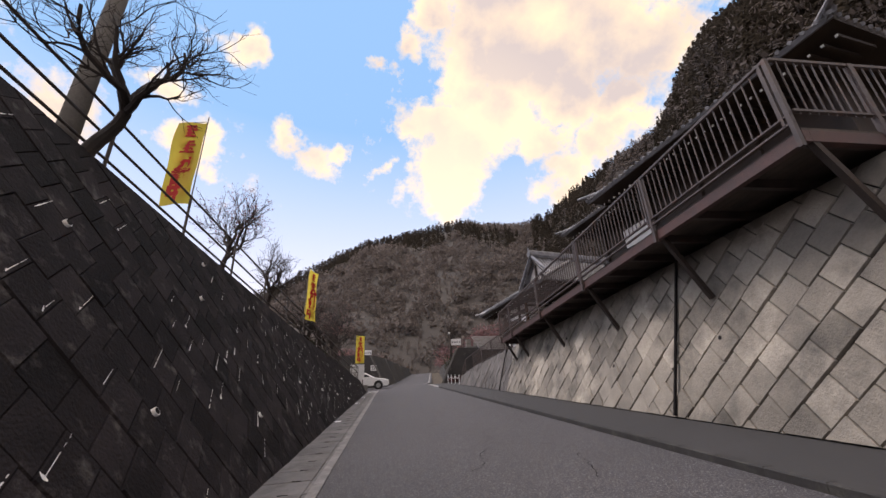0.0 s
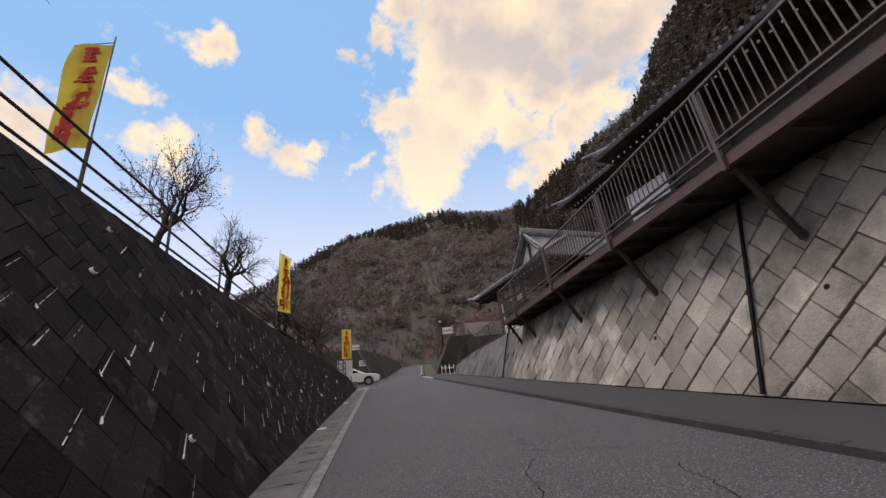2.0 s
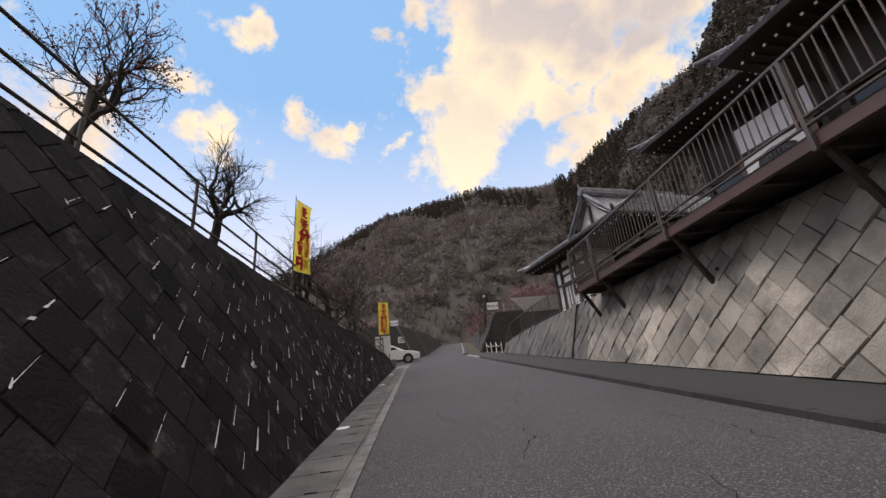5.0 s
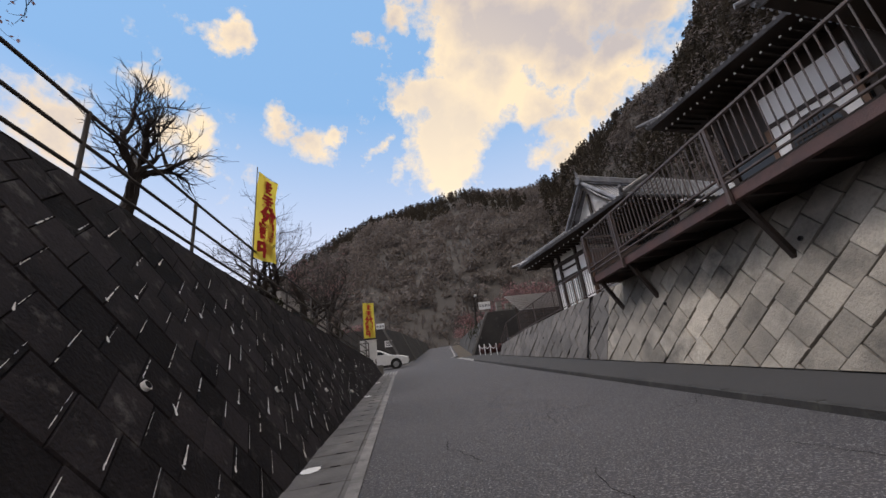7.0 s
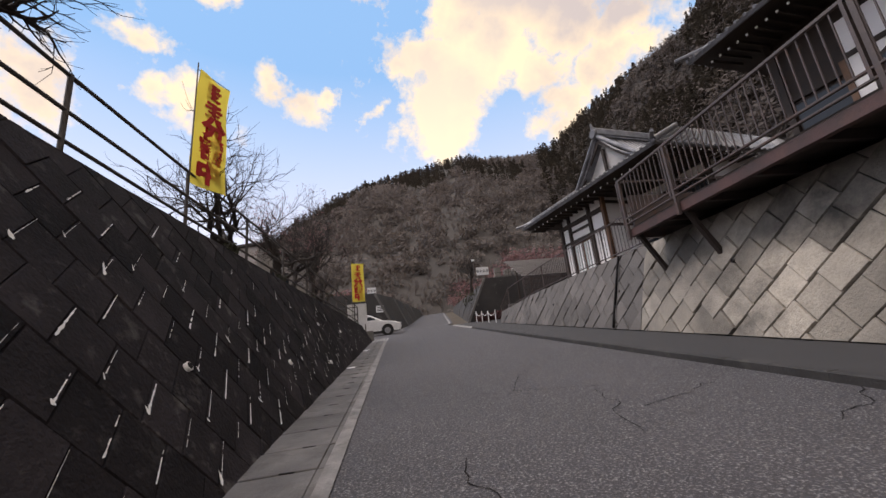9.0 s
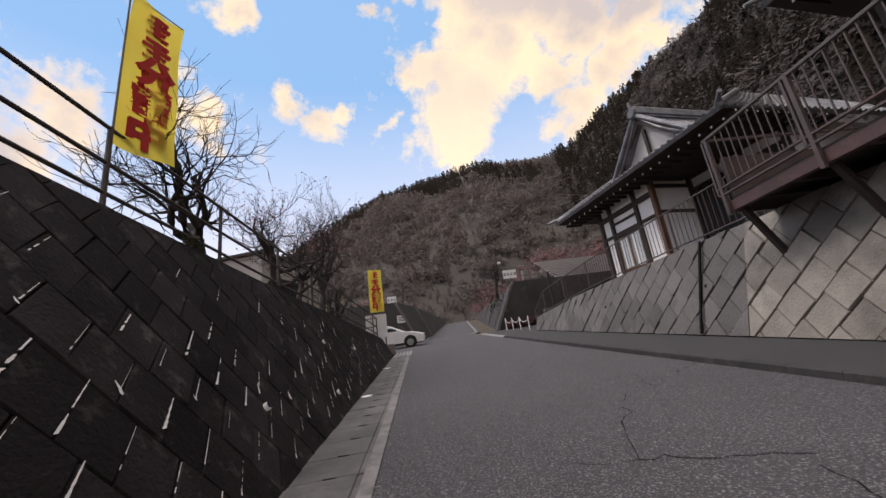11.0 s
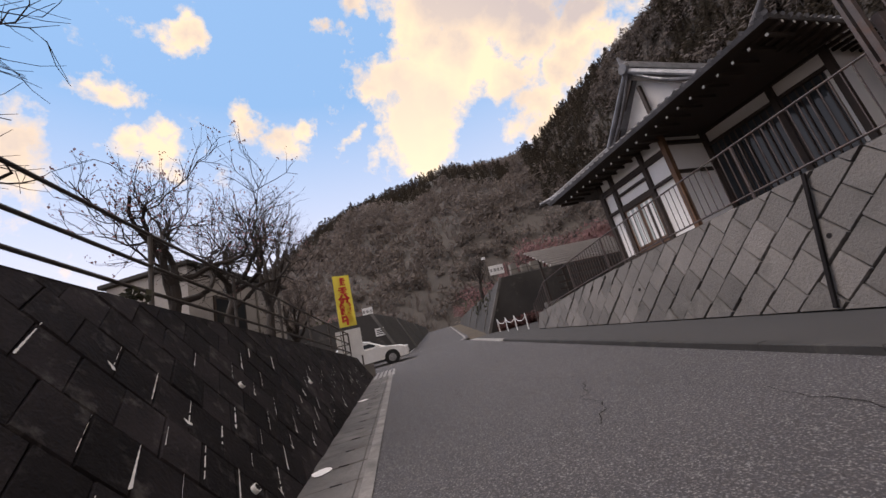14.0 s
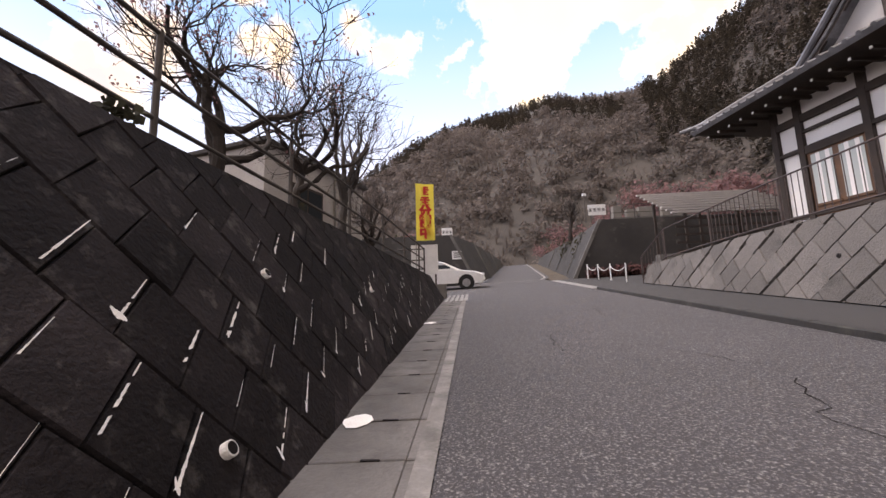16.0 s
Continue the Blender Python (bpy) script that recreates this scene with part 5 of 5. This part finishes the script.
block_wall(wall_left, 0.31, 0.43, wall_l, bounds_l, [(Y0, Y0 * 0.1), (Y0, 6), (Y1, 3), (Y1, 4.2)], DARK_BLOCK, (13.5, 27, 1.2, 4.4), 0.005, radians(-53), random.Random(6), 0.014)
# past SPLIT the stone blocks take a darker grey than before it
SPLIT = 18.2
block_wall(wall_right, 0.47, 0.44, wall_r, bounds_r + [lambda p: SPLIT - p[0]], [(Y0, Y0 * 0.1), (Y0, 4.2), (SPLIT, 1.8), (SPLIT, 4.2)], PALE_BLOCK, (5.5, 18, 0.5, 4.2), 0.016, radians(-43), random.Random(16), 0.04)
block_wall(wall_right, 0.47, 0.44, wall_r, bounds_r + [lambda p: p[0] - SPLIT], [(SPLIT, 1.8), (SPLIT, 4.2), (Y1, 3), (Y1, 4.2)], GREY_BLOCK, (18, 30, 0.9, 4.2), 0.016, radians(-43), random.Random(17), 0.04)

# lime runs out of the cross joints of the dark wall
bm = B()
rnd = random.Random(13)
c, s = math.cos(radians(-53)), math.sin(radians(-53))
for j, i in [(a, b) for a in range(-14, 80) for b in range(-45, 95)]:
    p, q = (i + 0.5) * 0.31 + (j % 2) * 0.155, j * 0.43
    u, v = p * c - q * s, p * s + q * c
    g, t = ground_z(FOOT_L, u), top_l(u)
    if not (0.5 < u < 30 and g + 0.15 < v < t - 0.5):
        continue
    height = (v - g) / (t - g)
    if rnd.random() > (0.9 if u > 9 else 0.32) * (1.15 - 0.75 * height):
        continue
    run = 0.42 * rnd.uniform(0.45, 1.0)
    wid = rnd.uniform(0.0025, 0.008) * rnd.choice((0.6, 1, 1.8))
    n = 9
    # along the joint, which falls towards the walker
    for k in range(n):
        a, b = k / n - 0.5, (k + 1) / n - 0.5
        wa, wb = wid * (1.5 - k / n) * rnd.uniform(0.5, 1.3), wid * (1.5 - (k + 1) / n) * rnd.uniform(0.5, 1.3)
        pt = lambda f, w: wall_l(u + (f * run) * -s * -1 * -1 + w, v + f * run * c, 0.057)
        if rnd.random() < 0.85:
            poly(bm, pt(a, -wa), pt(a, wa), pt(b, wb), pt(b, -wb))
    if rnd.random() < 0.45:
        e = rnd.uniform(0.014, 0.036) * rnd.choice((0.8, 1, 1.4))
        uu, vv = u - 0.5 * run * -s * -1 * -1, v - 0.5 * run * c
        lean_u, phase = rnd.uniform(-0.4, 0.8), rnd.uniform(0, 6)
        pts = []
        for k in range(18):
            a = k * math.tau / 18
            r = e * (0.75 + 0.22 * math.sin(2 * a + phase) + rnd.uniform(-0.10, 0.10))
            y_off = r * (1.7 if math.sin(a) > 0 else 0.9) * math.sin(a)
            pts.append(wall_l(uu + 0.55 * r * math.cos(a) * (1 - 0.35 * math.sin(a)) + lean_u * y_off, vv + y_off, 0.058))
        poly(bm, *pts)
ob = part("lime_streaks", bm, LIME, wall_left, "white lime streaks along the joints")
ob["kind"] = "stuff"

# weep pipes
for wall, at, g0, lst in ((wall_left, wall_l, FOOT_L, ((1.46, 1.24), (4.13, 0.97), (6.78, 0.70), (3.85, 2.7), (6.51, 2.45), (7.37, 3.25), (10.6, 1.10), (13.19, 0.83), (15.86, 0.57), (18.5, 0.28), (19.64, 1.08), (22.3, 0.8))), (wall_right, wall_r, FOOT_R, ((6.2, 1.4), (9.5, 1.0), (12.5, 1.9), (15.7, 1.3), (19.2, 1.0), (23.5, 0.8)))):
    for u, h in lst:
        v = ground_z(g0, u) + h
        a, b = Vector(at(u, v, 0.0)), Vector(at(u, v, 0.066))
        o = part("weep_pipe", tube(B(), a, b, 0.040, n=14), LIME if wall is wall_left else KERB, wall, "short pale drain pipe")
        d = (b - a).normalized() * 0.003
        part("bore", tube(B(), b, b + d, 0.031, n=14), DARK_MORTAR, o)
# drainpipe and a straight joint on the stone wall
for y in (7.25, 19.3):
    g, t = ground_z(FOOT_R, y) + 0.1, top_r(y)
    part("drain_strip", beam(B(), wall_r(y, g, 0.10), wall_r(y, t - 0.05, 0.10), 0.05, 0.035), DARK_MORTAR, wall_right, "dark vertical joint strip")
# white patch where lime has run into the gutter
for y in (19.6, 12.4, 24.6):
    bm = B()
    pts = []
    for k in range(9):
        a = k * math.tau / 9
        x, yy = FOOT_L + 0.16 + 0.13 * math.cos(a) * rng.uniform(.7, 1), y + 0.16 * math.sin(a) * rng.uniform(.6, 1)
        pts.append((x, yy, ground_z(x, yy) + 0.019))
    poly(bm, *pts)
    part("lime_patch", bm, LIME, gutter)

# lifting slots at the slab joints of the gutter
slot = mesh("slot", box(B(), -0.055, 0.055, -0.012, 0.012, -0.004, 0.003), DARK_MORTAR)
y = Y0 + 0.6
while y < Y1 - 0.3:
    ob = new("slot", slot)
    x = FOOT_L + 0.40 + rng.uniform(-0.03, 0.03)
    ob.location, ob.parent = (x, y, ground_z(x, y) + 0.014), gutter
    y += 0.6

# fine cracks in the asphalt
rnd = random.Random(31)
for cx, cy, length, turn in ((1.5, 12.6, 1.6, 70), (1.9, 13.2, 1.2, 20), (1.6, 7.2, 1.4, 80), (0.8, 9.5, 1.5, 75), (2.4, 16.5, 1.6, 85), (2.2, 4.6, 1.3, 75),
                             (1.1, 14.6, 2.2, 68), (2.0, 14.2, 1.5, 150), (2.7, 12.2, 1.4, 35), (2.9, 9.0, 1.8, 100), (0.4, 11.6, 1.2, 110), (1.3, 18.4, 2.0, 62),
                             (2.2, 20.4, 1.6, 120), (0.5, 21.5, 1.5, 80), (3.0, 17.0, 1.6, 45), (1.0, 5.4, 1.6, 60), (2.6, 6.4, 1.4, 140), (1.8, 24.0, 2.0, 75)):
    bm = B()
    x, y, a = cx, cy, radians(turn)
    for k in range(14):
        nx, ny = x + math.cos(a) * length / 14, y + math.sin(a) * length / 14
        w = 0.002 + 0.004 * rnd.random()
        sx, sy = -math.sin(a) * w, math.cos(a) * w
        z = lambda u, v: (u, v, ground_z(u, v) + 0.005)
        poly(bm, z(x - sx, y - sy), z(nx - sx, ny - sy), z(nx + sx, ny + sy), z(x + sx, y + sy))
        x, y, a = nx, ny, radians(turn) + rnd.gauss(0, 0.4)
    tagged(new("crack", mesh("crack", bm, DARK_MORTAR)), "thin dark crack in the asphalt", "road crack", kind="structure")
